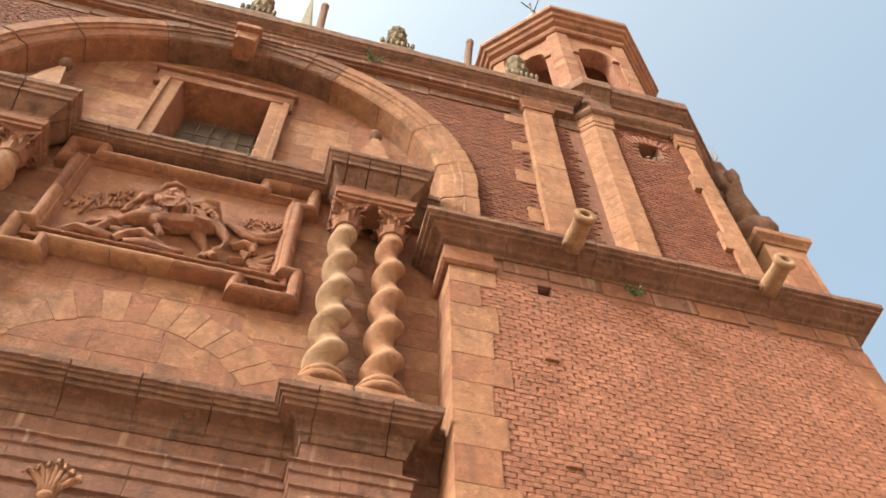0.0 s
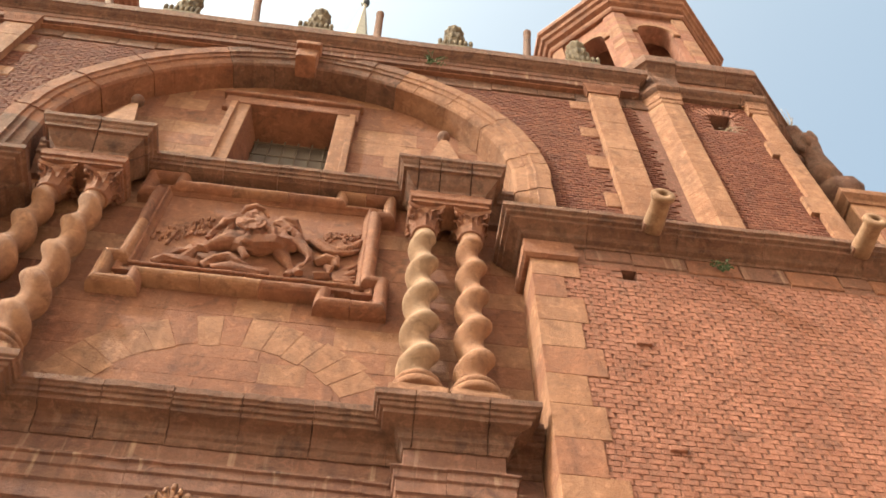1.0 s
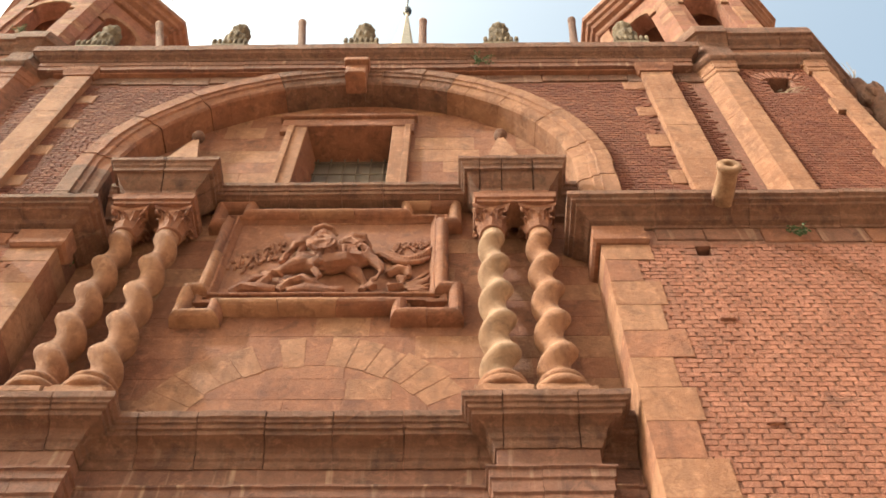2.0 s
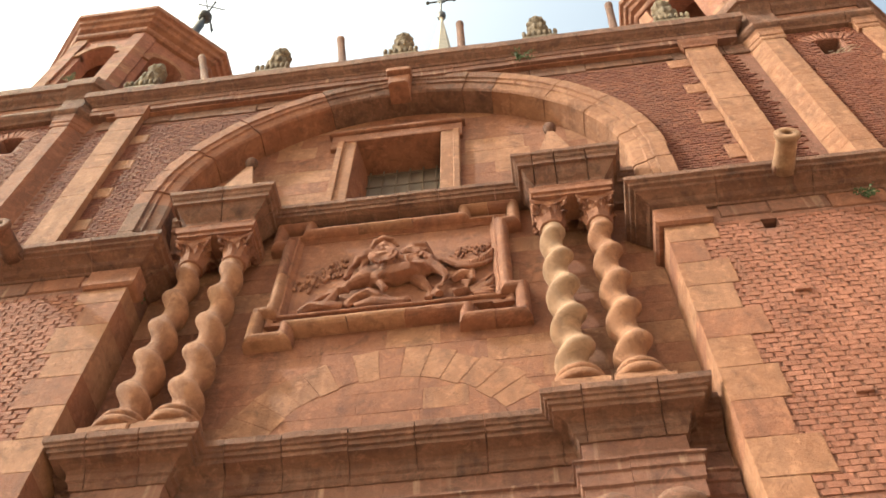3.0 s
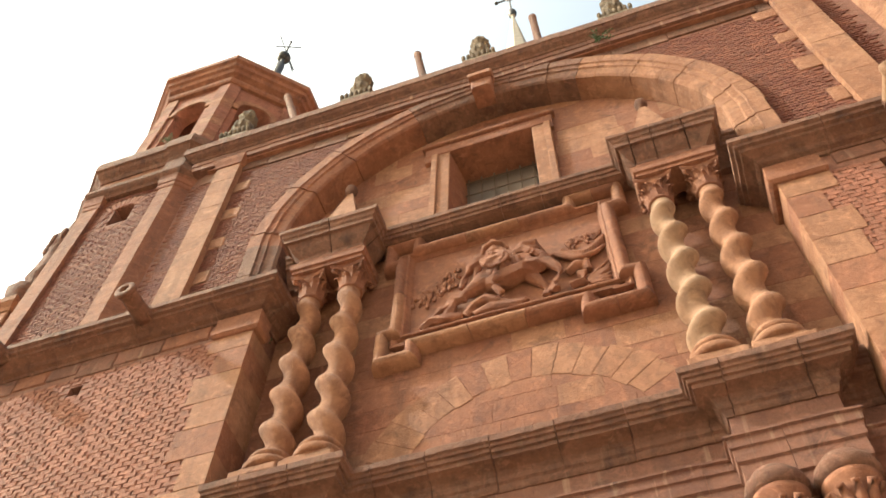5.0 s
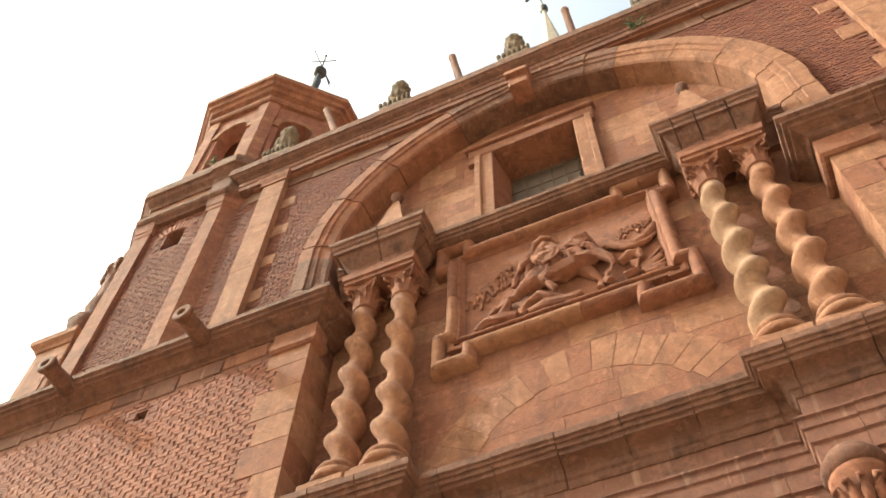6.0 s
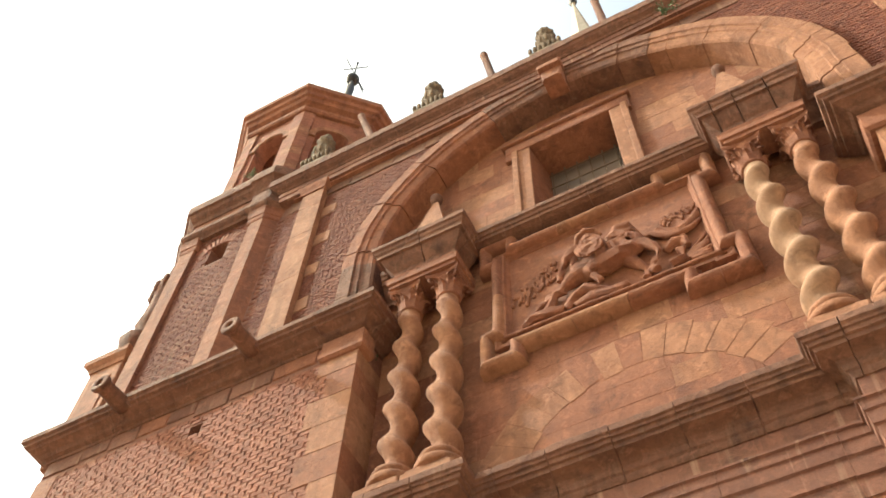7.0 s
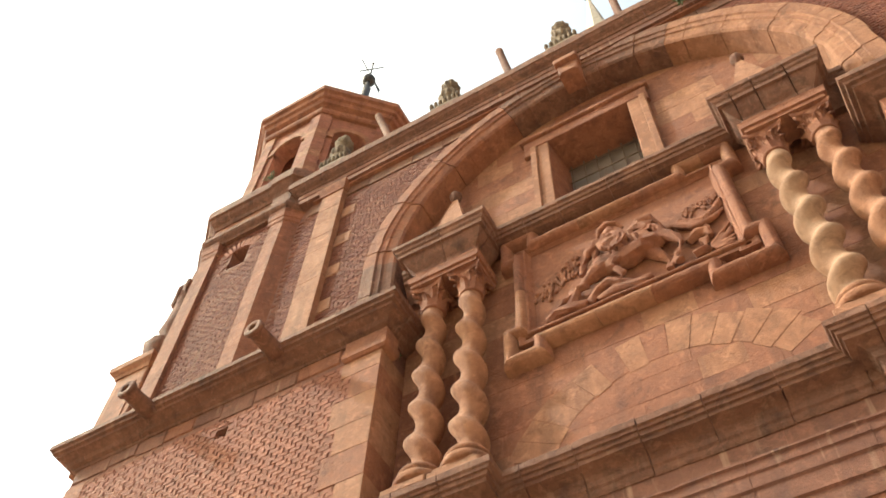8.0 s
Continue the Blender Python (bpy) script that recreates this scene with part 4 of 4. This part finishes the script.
# ---- small pinnacles with half gables on the upper cornice ----
for x in (1.94, -2.04):
    root = thing("pinnacle", "small sandstone pyramid pinnacle with a ball", "pinnacle", (x, 0.28, 11.555), "portal pinnacles")
    part("pedestal", Geo().block(-0.20, 0.20, 0.0, 0.62, -0.12, 0.12, 0.02, 0.004), SAND, root)
    v = [(sx * w, sy * w * 0.6, z) for w, z in ((0.22, 0.62), (0.22, 0.70), (0.19, 0.74), (0.045, 1.44), (0.035, 1.48)) for sx, sy in ((-1, -1), (1, -1), (1, 1), (-1, 1))]
    f = [(i * 4 + k, i * 4 + (k + 1) % 4, i * 4 + 4 + (k + 1) % 4, i * 4 + 4 + k) for i in range(4) for k in range(4)] + [(0, 1, 2, 3), (16, 17, 18, 19)]
    part("pyramid", Geo().add(v, f), PALE, root)
    part("ball", Geo().lathe([(0.03, 1.46), (0.05, 1.50), (0.07, 1.53), (0.088, 1.58), (0.08, 1.63), (0.045, 1.67), (0.01, 1.68)], n=14), LICHEN, root, smooth=True)

# ---- octagonal towers ----
S8 = math.tan(math.pi / 8)


def octagon(c, a):
    """Corners of an octagon of that apothem, two sides level with the facade."""
    r = a / math.cos(math.pi / 8)
    return [(c[0] + r * math.cos(math.pi / 8 + k * math.pi / 4), c[1] + r * math.sin(math.pi / 8 + k * math.pi / 4)) for k in range(8)]


def octa(g, c, rings):
    """A solid from octagon rings of (apothem, z)."""
    v = [(*p, z) for a, z in rings for p in octagon(c, a)]
    f = [(i * 8 + k, i * 8 + (k + 1) % 8, (i + 1) * 8 + (k + 1) % 8, (i + 1) * 8 + k) for i in range(len(rings) - 1) for k in range(8)]
    return g.add(v, f + [tuple(range(8)), tuple(range((len(rings) - 1) * 8, len(rings) * 8))])


def face_pose(c, a, k):
    """A frame at the middle of side k, x along the side and -y outward; side 6 faces -y."""
    b = k * math.pi / 4
    return pose(c[0] + a * math.cos(b), c[1] + a * math.sin(b), 0, 0, 0, math.degrees(b) + 90)


def tower(cx, cy, bx, by, side):
    c = (cx, cy)
    A = 1.85
    root = thing("bell_tower", "octagonal brick bell tower with sandstone corners and an open belfry", "tower", (cx, cy, 10.47), "bell towers")
    hx, hz = 0.02 * side, 14.15
    # brick faces that show: front and the two slants; a plain core behind
    hang(part("core", octa(Geo(), c, [(A - 0.30, 9.956), (A - 0.30, 14.913)]), MORTAR, None), root)
    for k in (5, 6, 7, 4, 0):
        m = face_pose(c, A, k)
        half = A * S8
        holes = [(hx - 0.17, hx + 0.17, hz - 0.27, hz + 0.25)] if k == 6 else []
        ob = part("face", pierced(Geo(), -half, half, 9.956, 14.913, 0.014, 0.29, holes), MORTAR, None)
        ob.matrix_basis = m
        hang(ob, root)
        if k in (5, 6, 7):
            keep = (lambda x, z: not (hx - 0.22 < x < hx + 0.22 and hz - 0.3 < z < hz + 0.5)) if k == 6 else (lambda x, z: True)
            BRICK_JOBS.append((ob, "open", -half + 0.1, half - 0.1, 10.492, 14.8, 0.0, keep))
        if k == 6:
            fan = Geo()
            for j in range(9):
                t = radians(-40 + 10 * j)
                p = lambda r, d: ((hx + r * math.sin(t) * 0.9 + d * 0.023 * math.cos(t)), hz - 0.12 + r * math.cos(t) - d * 0.023 * math.sin(t))
                fan.wedge([p(0.38, -1), p(0.38, 1), p(0.60, 1.2), p(0.60, -1.2)], -0.008, 0.05, 0.006)
            fan_ob = part("lintel_bricks", fan, BRICK, None)
            fan_ob.matrix_basis = m
            hang(fan_ob, root)
    # corner pilasters of dressed stone
    corners = octagon(c, A)
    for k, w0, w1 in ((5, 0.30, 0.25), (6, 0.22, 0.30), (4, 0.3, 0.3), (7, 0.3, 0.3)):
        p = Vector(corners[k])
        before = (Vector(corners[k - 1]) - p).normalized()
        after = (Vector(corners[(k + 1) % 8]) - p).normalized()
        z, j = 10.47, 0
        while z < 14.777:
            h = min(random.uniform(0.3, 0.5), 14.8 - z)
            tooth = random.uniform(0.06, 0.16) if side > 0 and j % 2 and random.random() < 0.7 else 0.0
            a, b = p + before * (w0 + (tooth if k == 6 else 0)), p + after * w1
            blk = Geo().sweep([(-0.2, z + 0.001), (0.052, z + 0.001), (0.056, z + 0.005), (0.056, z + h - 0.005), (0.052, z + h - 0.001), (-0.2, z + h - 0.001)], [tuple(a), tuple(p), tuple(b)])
            # left tower takes the darker stone: its dimmer light put into the colour
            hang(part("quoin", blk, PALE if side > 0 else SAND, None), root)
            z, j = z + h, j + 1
    for k, w in ((5, 0.29), (6, 0.27)):
        inner_corner = k == (5 if side > 0 else 6)
        p = Vector(corners[k])
        before, after = (Vector(corners[k - 1]) - p).normalized(), (Vector(corners[(k + 1) % 8]) - p).normalized()
        cap = Geo().sweep([(-0.2, 14.50), (0.062, 14.50), (0.075, 14.53), (0.075, 14.60), (0.09, 14.62), (0.10, 14.74), (0.12, 14.79), (-0.2, 14.79)],
                          [tuple(p + before * w), tuple(p), tuple(p + after * w)], 0.003)
        # capitals likewise darker on the left tower, for its shade
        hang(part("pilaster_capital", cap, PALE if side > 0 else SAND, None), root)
        if not inner_corner:
            continue
        ressaut = Geo().sweep([(-0.1, 14.99), (0.11, 14.99), (0.11, 15.42), (0.14, 15.50), (0.23, 15.62), (0.27, 15.64), (0.28, 15.79), (0.27, 15.89), (-0.1, 15.93)],
                              [tuple(p + before * (w + 0.06)), tuple(p), tuple(p + after * (w + 0.06))], 0.004)
        hang(part("cornice_break", ressaut, LICHEN, None), root)
    around = [corners[k] for k in (3, 4, 5, 6, 7, 0)]
    total = sum(math.dist(p, q) for p, q in zip(around, around[1:]))
    for prof, mat, step in (([(-0.2, 14.777), (0.06, 14.777), (0.08, 14.823), (0.13, 14.868), (0.16, 14.913), (0.165, 14.982), (-0.2, 15.004)], LICHEN, 0.9),
                            ([(-0.2, 14.993), (0.05, 14.993), (0.05, 15.433), (-0.2, 15.433)], SAND, 0.8),
                            ([(-0.2, 15.423), (0.07, 15.423), (0.10, 15.488), (0.17, 15.553), (0.20, 15.618), (0.24, 15.64), (0.25, 15.781), (0.24, 15.879), (-0.2, 15.912)], LICHEN, 0.85)):
        cuts = [0.0] + even(total, step) + [total]
        for s0, s1 in zip(cuts, cuts[1:]):
            hang(part("cornice_block", Geo().sweep(prof, along(around, s0 + 0.004, s1 - 0.004), 0.005), mat, None), root)
    # belfry
    c, cx, cy = (bx, by), bx, by
    B, half = 1.65, 1.65 * S8
    hang(part("belfry_floor", octa(Geo(), c, [(1.95, 15.477), (1.95, 15.857), (1.62, 15.912)]), SAND, None), root)
    ow, spring, sill, top = 0.34, 19.333, 15.857, 20.382
    for k in range(8):
        m = face_pose(c, B, k)
        g = Geo()
        for s0, s1 in ((sill, spring), (spring, top)):
            g.box(-half, -ow, 0, 0.32, s0, s1)
            g.box(ow, half, 0, 0.32, s0, s1)
        n = 12
        for j in range(n):
            a0, a1 = math.pi * j / n, math.pi * (j + 1) / n
            p, q = (ow * math.cos(a0), spring + ow * math.sin(a0)), (ow * math.cos(a1), spring + ow * math.sin(a1))
            g.add([(p[0], 0, p[1]), (q[0], 0, q[1]), (q[0], 0, top), (p[0], 0, top), (p[0], 0.32, p[1]), (q[0], 0.32, q[1]), (q[0], 0.32, top), (p[0], 0.32, top)],
                  [(0, 1, 2, 3), (4, 7, 6, 5), (0, 4, 5, 1)])
        ob = part("belfry_wall", g, BRICK, None, weld=True)
        ob.matrix_basis = m
        hang(ob, root)
        trim = Geo()
        for j in range(9):
            a0, a1 = 180 * j / 9, 180 * (j + 1) / 9
            trim.arc([(ow + 0.005, 0.02), (ow + 0.005, -0.03), (ow + 0.13, -0.03), (ow + 0.13, 0.02)], (0, spring), a0 + 0.6, a1 - 0.6, 2)
        for s in (-1, 1):
            trim.block(min(s * ow, s * (ow + 0.16)), max(s * ow, s * (ow + 0.16)), spring - 0.10, spring, -0.05, 0.1, 0.01)
        ob = part("arch_trim", trim, PALE, None)
        ob.matrix_basis = m
        hang(ob, root)
    bc = octagon(c, B)
    for k in range(8):
        p = Vector(bc[k])
        before, after = (Vector(bc[k - 1]) - p).normalized(), (Vector(bc[(k + 1) % 8]) - p).normalized()
        z = 15.857
        while z < 20.21:
            h = min(random.uniform(0.10, 0.26), 20.234 - z)
            w = 0.21 + random.uniform(-0.012, 0.012)
            g = Geo().sweep([(-0.1, z + 0.002), (0.05, z + 0.002), (0.05, z + h - 0.003), (-0.1, z + h - 0.003)], [tuple(p + before * w), tuple(p), tuple(p + after * w)])
            hang(part("pier_stone", g, random.choice((PALE, BRICK, SAND)), None), root)
            z += h
    ring = [(1.590, 20.21), (1.728, 20.21), (1.760, 20.259), (1.770, 20.333), (1.696, 20.358), (1.696, 20.506), (1.728, 20.531), (1.802, 20.58), (1.834, 20.679), (1.887, 20.716),
            (1.908, 20.83), (1.972, 20.88), (1.977, 21.0), (1.950, 21.02), (1.590, 21.07)]
    hang(part("eaves_cornice", octa(Geo(), c, ring), SAND, None, "moulded sandstone eaves"), root)
    hang(part("roof", octa(Geo(), c, [(1.97, 21.), (1.97, 21.058), (0.9, 22.63), (0.12, 24.586)]), TILE, None, "low pyramid roof of brown tiles"), root)
    pole = Geo().lathe([(0.20, 24.356), (0.14, 24.931), (0.11, 25.736), (0.12, 26.196), (0.06, 26.311), (0.05, 26.751)], c, 12)
    hang(part("spike", pole, IRON, None, smooth=True), root)
    hang(part("ball", Geo().ball((cx, cy, 26.806), 0.19, 16, 12), IRON, None, "dark iron ball", smooth=True), root)
    vane = Geo()
    vane.tube([(cx, cy, 26.861), (cx, cy, 28.125)], [0.03, 0.02], 6)
    a = radians(20)
    ux, uy = math.cos(a), math.sin(a)
    vane.tube([(cx - ux * 0.36, cy - uy * 0.36, 27.685), (cx + ux * 0.36, cy + uy * 0.36, 27.685)], [0.016, 0.016], 6)
    ux, uy = math.cos(a + 1.3), math.sin(a + 1.3)
    vane.tube([(cx - ux * 0.5, cy - uy * 0.5, 27.246), (cx + ux * 0.5, cy + uy * 0.5, 27.246)], [0.015, 0.015], 6)
    vane.add([(cx + ux * 0.22, cy + uy * 0.22, 27.158), (cx + ux * 0.60, cy + uy * 0.60, 27.081), (cx + ux * 0.5, cy + uy * 0.5, 27.246), (cx + ux * 0.60, cy + uy * 0.60, 27.388), (cx + ux * 0.22, cy + uy * 0.22, 27.334),
              (cx + ux * 0.22, cy + uy * 0.22 + 0.015, 27.158), (cx + ux * 0.60, cy + uy * 0.60 + 0.015, 27.081), (cx + ux * 0.5, cy + uy * 0.5 + 0.015, 27.246), (cx + ux * 0.60, cy + uy * 0.60 + 0.015, 27.388), (cx + ux * 0.22, cy + uy * 0.22 + 0.015, 27.334)],
             [(0, 1, 2, 3, 4), (9, 8, 7, 6, 5)] + [(k, (k + 1) % 5, 5 + (k + 1) % 5, 5 + k) for k in range(5)])
    for dz in (28.125,):
        vane.ball((cx, cy, dz), 0.04)
    hang(part("weather_vane", vane, IRON, None, "wrought iron weather vane and cross"), root)
    return root


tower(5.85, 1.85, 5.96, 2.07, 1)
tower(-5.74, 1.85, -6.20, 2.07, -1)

# ---- gargoyles: stone spouts in the lower cornice ----
for x, tilt in ((4.11, 2), (6.38, 2), (-4.04, -2), (-5.88, -2)):
    root = thing("gargoyle_spout", "round sandstone rainwater spout with flared mouth in the cornice", "gargoyle", (x, -0.20, 10.37), "rain spouts")
    prof = [(0.0, 0.0), (0.115, 0.0), (0.11, 0.15), (0.105, 0.2), (0.10, 0.36), (0.108, 0.38), (0.125, 0.40), (0.13, 0.44), (0.115, 0.455), (0.055, 0.455), (0.05, 0.43), (0.045, 0.2), (0.0, 0.2)]
    n = 18
    v, f = [], []
    for r, d in prof:
        for k in range(n):
            a = 2 * math.pi * k / n
            v.append((r * math.cos(a), -d, r * math.sin(a) - 0.05 * d))
    for i in range(len(prof) - 1):
        for k in range(n):
            j = (k + 1) % n
            f.append((i * n + k, i * n + j, (i + 1) * n + j, (i + 1) * n + k))
    ob = part("spout", Geo().add(v, f), SHAFT if x > 0 else LICHEN, root, smooth=True)
    part("block", Geo().block(-0.12, 0.12, -0.07, 0.12, -0.10, 0.2, 0.02, 0.006), LICHEN, root)
    root.rotation_euler = (0, 0, radians(tilt))


def finial(x, y, z):
    root = thing("finial", "lichened stone urn finial on a beaded base", "finial", (x, y, z), "roof finials")
    part("pedestal", Geo().block(-0.33, 0.33, -0.05, 0.13, -0.20, 0.28, 0.02, 0.006), GREY, root)
    spots = [(-0.30 + 0.1 * k, -0.19) for k in range(7)] + [(s * 0.31, -0.09 + 0.1 * k) for s in (-1, 1) for k in range(4)]
    for bx, by in spots:
        part("bead", Geo().ball((bx, by, 0.19), (0.046, 0.05, 0.085), 8, 6), GREY, root, smooth=True)
    part("tier", Geo().block(-0.22, 0.22, 0.10, 0.27, -0.11, 0.20, 0.03, 0.008), GREY, root)
    part("urn", Geo().lathe([(0.13, 0.26), (0.14, 0.32), (0.20, 0.40), (0.225, 0.50), (0.19, 0.60), (0.12, 0.65), (0.115, 0.70), (0.18, 0.75), (0.20, 0.83), (0.17, 0.92), (0.10, 0.97),
                             (0.085, 1.02), (0.10, 1.07), (0.06, 1.12), (0.02, 1.14)], n=16), GREY, root, smooth=True)
    for k in range(10):
        a = 2 * math.pi * k / 10
        part("lobe", Geo().ball((0.20 * math.cos(a), 0.20 * math.sin(a), 0.49), (0.045, 0.045, 0.10), 7, 6), GREY, root, smooth=True)
        part("lobe", Geo().ball((0.175 * math.cos(a + 0.3), 0.175 * math.sin(a + 0.3), 0.83), (0.04, 0.04, 0.07), 7, 6), GREY, root, smooth=True)
    root.scale = (0.78, 0.8, 1.22)
    return root


for x in (-4.15, -2.07, -0.07, 2.05, 4.02):
    finial(x, 0.0, 15.444)
for x, lean in ((-3.09, 15), (-0.96, 7), (0.86, 1), (3.16, -4)):
    root = thing("roof_post", "slender round stone post on the roof edge", "post", (x, 0.0, 15.412), "roof posts")
    part("shaft", Geo().lathe([(0.085, 0.0), (0.085, 0.1), (0.066, 0.13), (0.060, 1.50), (0.066, 1.52), (0.068, 1.64), (0.045, 1.70)], n=12), LICHEN, root, smooth=True)
    root.rotation_euler = (0, radians(-lean), 0)
    part("foot", Geo().block(-0.13, 0.13, -0.03, 0.10, -0.12, 0.12, 0.01), SAND, root)

# ---- spire of the crossing far behind ----
root = thing("crossing_spire", "pale grey pointed spire with iron cross behind the roof", "spire", (-0.40, 6.0, 14.8))
part("drum", Geo().lathe([(1.8, 0.0), (1.8, 10.6), (1.95, 10.8)], n=8), SAND, root)
part("cone", Geo().lathe([(1.15, 10.8), (0.34, 18.6), (0.05, 21.7), (0.09, 21.75), (0.03, 21.85)], n=8), SLATE, root)
part("ball", Geo().ball((0, 0, 22.1), (0.17, 0.17, 0.35), 12, 10), IRON, root, smooth=True)
iron = Geo().tube([(0, 0, 22.1), (-0.03, 0, 23.2), (-0.02, 0, 25.2)], [0.05, 0.04, 0.03], 6).tube([(-0.55, 0, 23.95), (0.46, 0, 24.0)], [0.035, 0.035], 6)
iron.ball((-0.02, 0, 23.97), (0.18, 0.05, 0.24), 10, 8).ball((-0.56, 0, 23.95), 0.08, 8, 6).ball((0.48, 0, 24.0), 0.08, 8, 6).ball((-0.02, 0, 25.25), 0.08, 8, 6)
part("cross", iron, IRON, root)

# ---- statues on pedestals at the outer ends ----
for side in (1, -1):
    x0 = 7.47 if side > 0 else -7.31
    root = thing("statue_pedestal", "panelled sandstone pedestal on the lower wall", "pedestal", (x0, 0.55, 10.492), "outer pedestals")
    part("die", Geo().block(-0.30, 0.30, 0.0, 1.93, -0.36, 0.36, 0.02, 0.004), PALE, root)
    part("panel", Geo().block(-0.2, 0.2, 0.5, 1.68, -0.375, -0.3, 0.02, 0.004), SAND, root)
    part("cap", Geo().sweep([(-0.2, 1.91), (0.02, 1.91), (0.04, 1.97), (0.10, 2.04), (0.11, 2.13), (-0.2, 2.15)], [(-0.3, 0.36), (-0.3, -0.36), (0.3, -0.36), (0.3, 0.36)], 0.004), PALE, root)
    part("cap_top", Geo().box(-0.3, 0.3, -0.36, 0.36, 1.88, 2.145), PALE, root)
    g = Geo().lathe([(0.26, 0.0), (0.28, 0.08), (0.16, 0.16), (0.15, 0.24), (0.30, 0.42), (0.33, 0.58), (0.27, 0.66), (0.13, 0.74), (0.12, 0.84), (0.22, 0.98), (0.20, 1.2), (0.17, 1.5),
                     (0.22, 1.75), (0.20, 2.0), (0.10, 2.12), (0.12, 2.22), (0.13, 2.34), (0.06, 2.44)], n=18)
    for k in range(10):
        a = 2 * math.pi * k / 10
        g.ball((0.2 * math.cos(a), 0.2 * math.sin(a), 1.0 + 0.11 * k), (0.055, 0.055, 0.16), 8, 6)
    g.v = [tuple(Vector(p) + noise.noise_vector(Vector(p) * 7) * 0.035 + noise.noise_vector(Vector(p) * 20) * 0.02) for p in g.v]
    st = single("statue", g, LICHEN, "weathered stone statue on an urn-shaped foot", "statue", "outer statues", smooth=True)
    st.location, st.scale = (x0 + 0.02 * side, 0.55, 12.63), (1.0, 1.0, 1.22)

# ---- weeds in the joints ----
def weed(x, y, z, size, count, droop):
    root_pt = Vector((0, 0, 0))
    stems, leaves = Geo(), Geo()
    for k in range(count):
        d = Vector((random.uniform(-1, 1), random.uniform(-1, -0.1), random.uniform(-0.7, 0.8) - droop)).normalized() * size * random.uniform(0.4, 1)
        mid = d * 0.5 + Vector((0, 0, 0.15 * size))
        stems.tube([root_pt, mid, d], [0.004, 0.003, 0.002], 5)
        for j in range(7):
            p = mid.lerp(d, j / 6) if j else mid
            u = Vector((random.uniform(-1, 1), random.uniform(-1, 1), random.uniform(-1, 1))).normalized() * random.uniform(0.018, 0.035)
            w = u.cross(Vector((0.3, 0.5, 0.8))).normalized() * 0.012
            leaves.add([p, p + u * 0.5 + w, p + u, p + u * 0.5 - w], [(0, 1, 2, 3)])
    root = thing("weed", "small green weed growing out of a cornice joint", "plant", (x, y, z), "weeds")
    part("stems", stems, TWIG, root)
    part("leaves", leaves, LEAF, root, kind="stuff")


weed(4.83, -0.02, 10.017, 0.16, 16, 0.4)
weed(1.72, -0.05, 15.027, 0.26, 22, 0.8)
weed(-5.4, -0.2, 15.912, 0.25, 18, -0.6)
weed(-2.74, 0.36, 10.079, 0.09, 8, 0.3)
nest = Geo()
for k in range(26):
    a = Vector((random.uniform(-0.14, 0.14), random.uniform(-0.05, 0.1), random.uniform(-0.04, 0.1)))
    b = a + Vector((random.uniform(-0.2, 0.2), random.uniform(-0.15, 0.05), random.uniform(-0.16, 0.12)))
    nest.tube([a, b], [0.006, 0.003], 4)
ob = single("bird_nest", nest, TWIG, "untidy bird nest of dry twigs in the tower window", "nest")
ob.location = (5.97, 0.05, 13.93)
twigs = Geo()
for k in range(18):
    a = Vector((random.uniform(-0.1, 0.1), 0, 0))
    b = a + Vector((random.uniform(-0.25, 0.3), random.uniform(-0.2, 0.2), random.uniform(0.1, 0.5)))
    twigs.tube([a, a.lerp(b, 0.5) + Vector((0.03, 0, 0.02)), b], [0.008, 0.006, 0.003], 5)
ob = single("dry_weed", twigs, TWIG, "dry twiggy weed on top of the statue", "plant")
ob.location = (7.46, 0.55, 15.55)

# ---- bricks, last ----
for job in BRICK_JOBS:
    brickwork(*job)
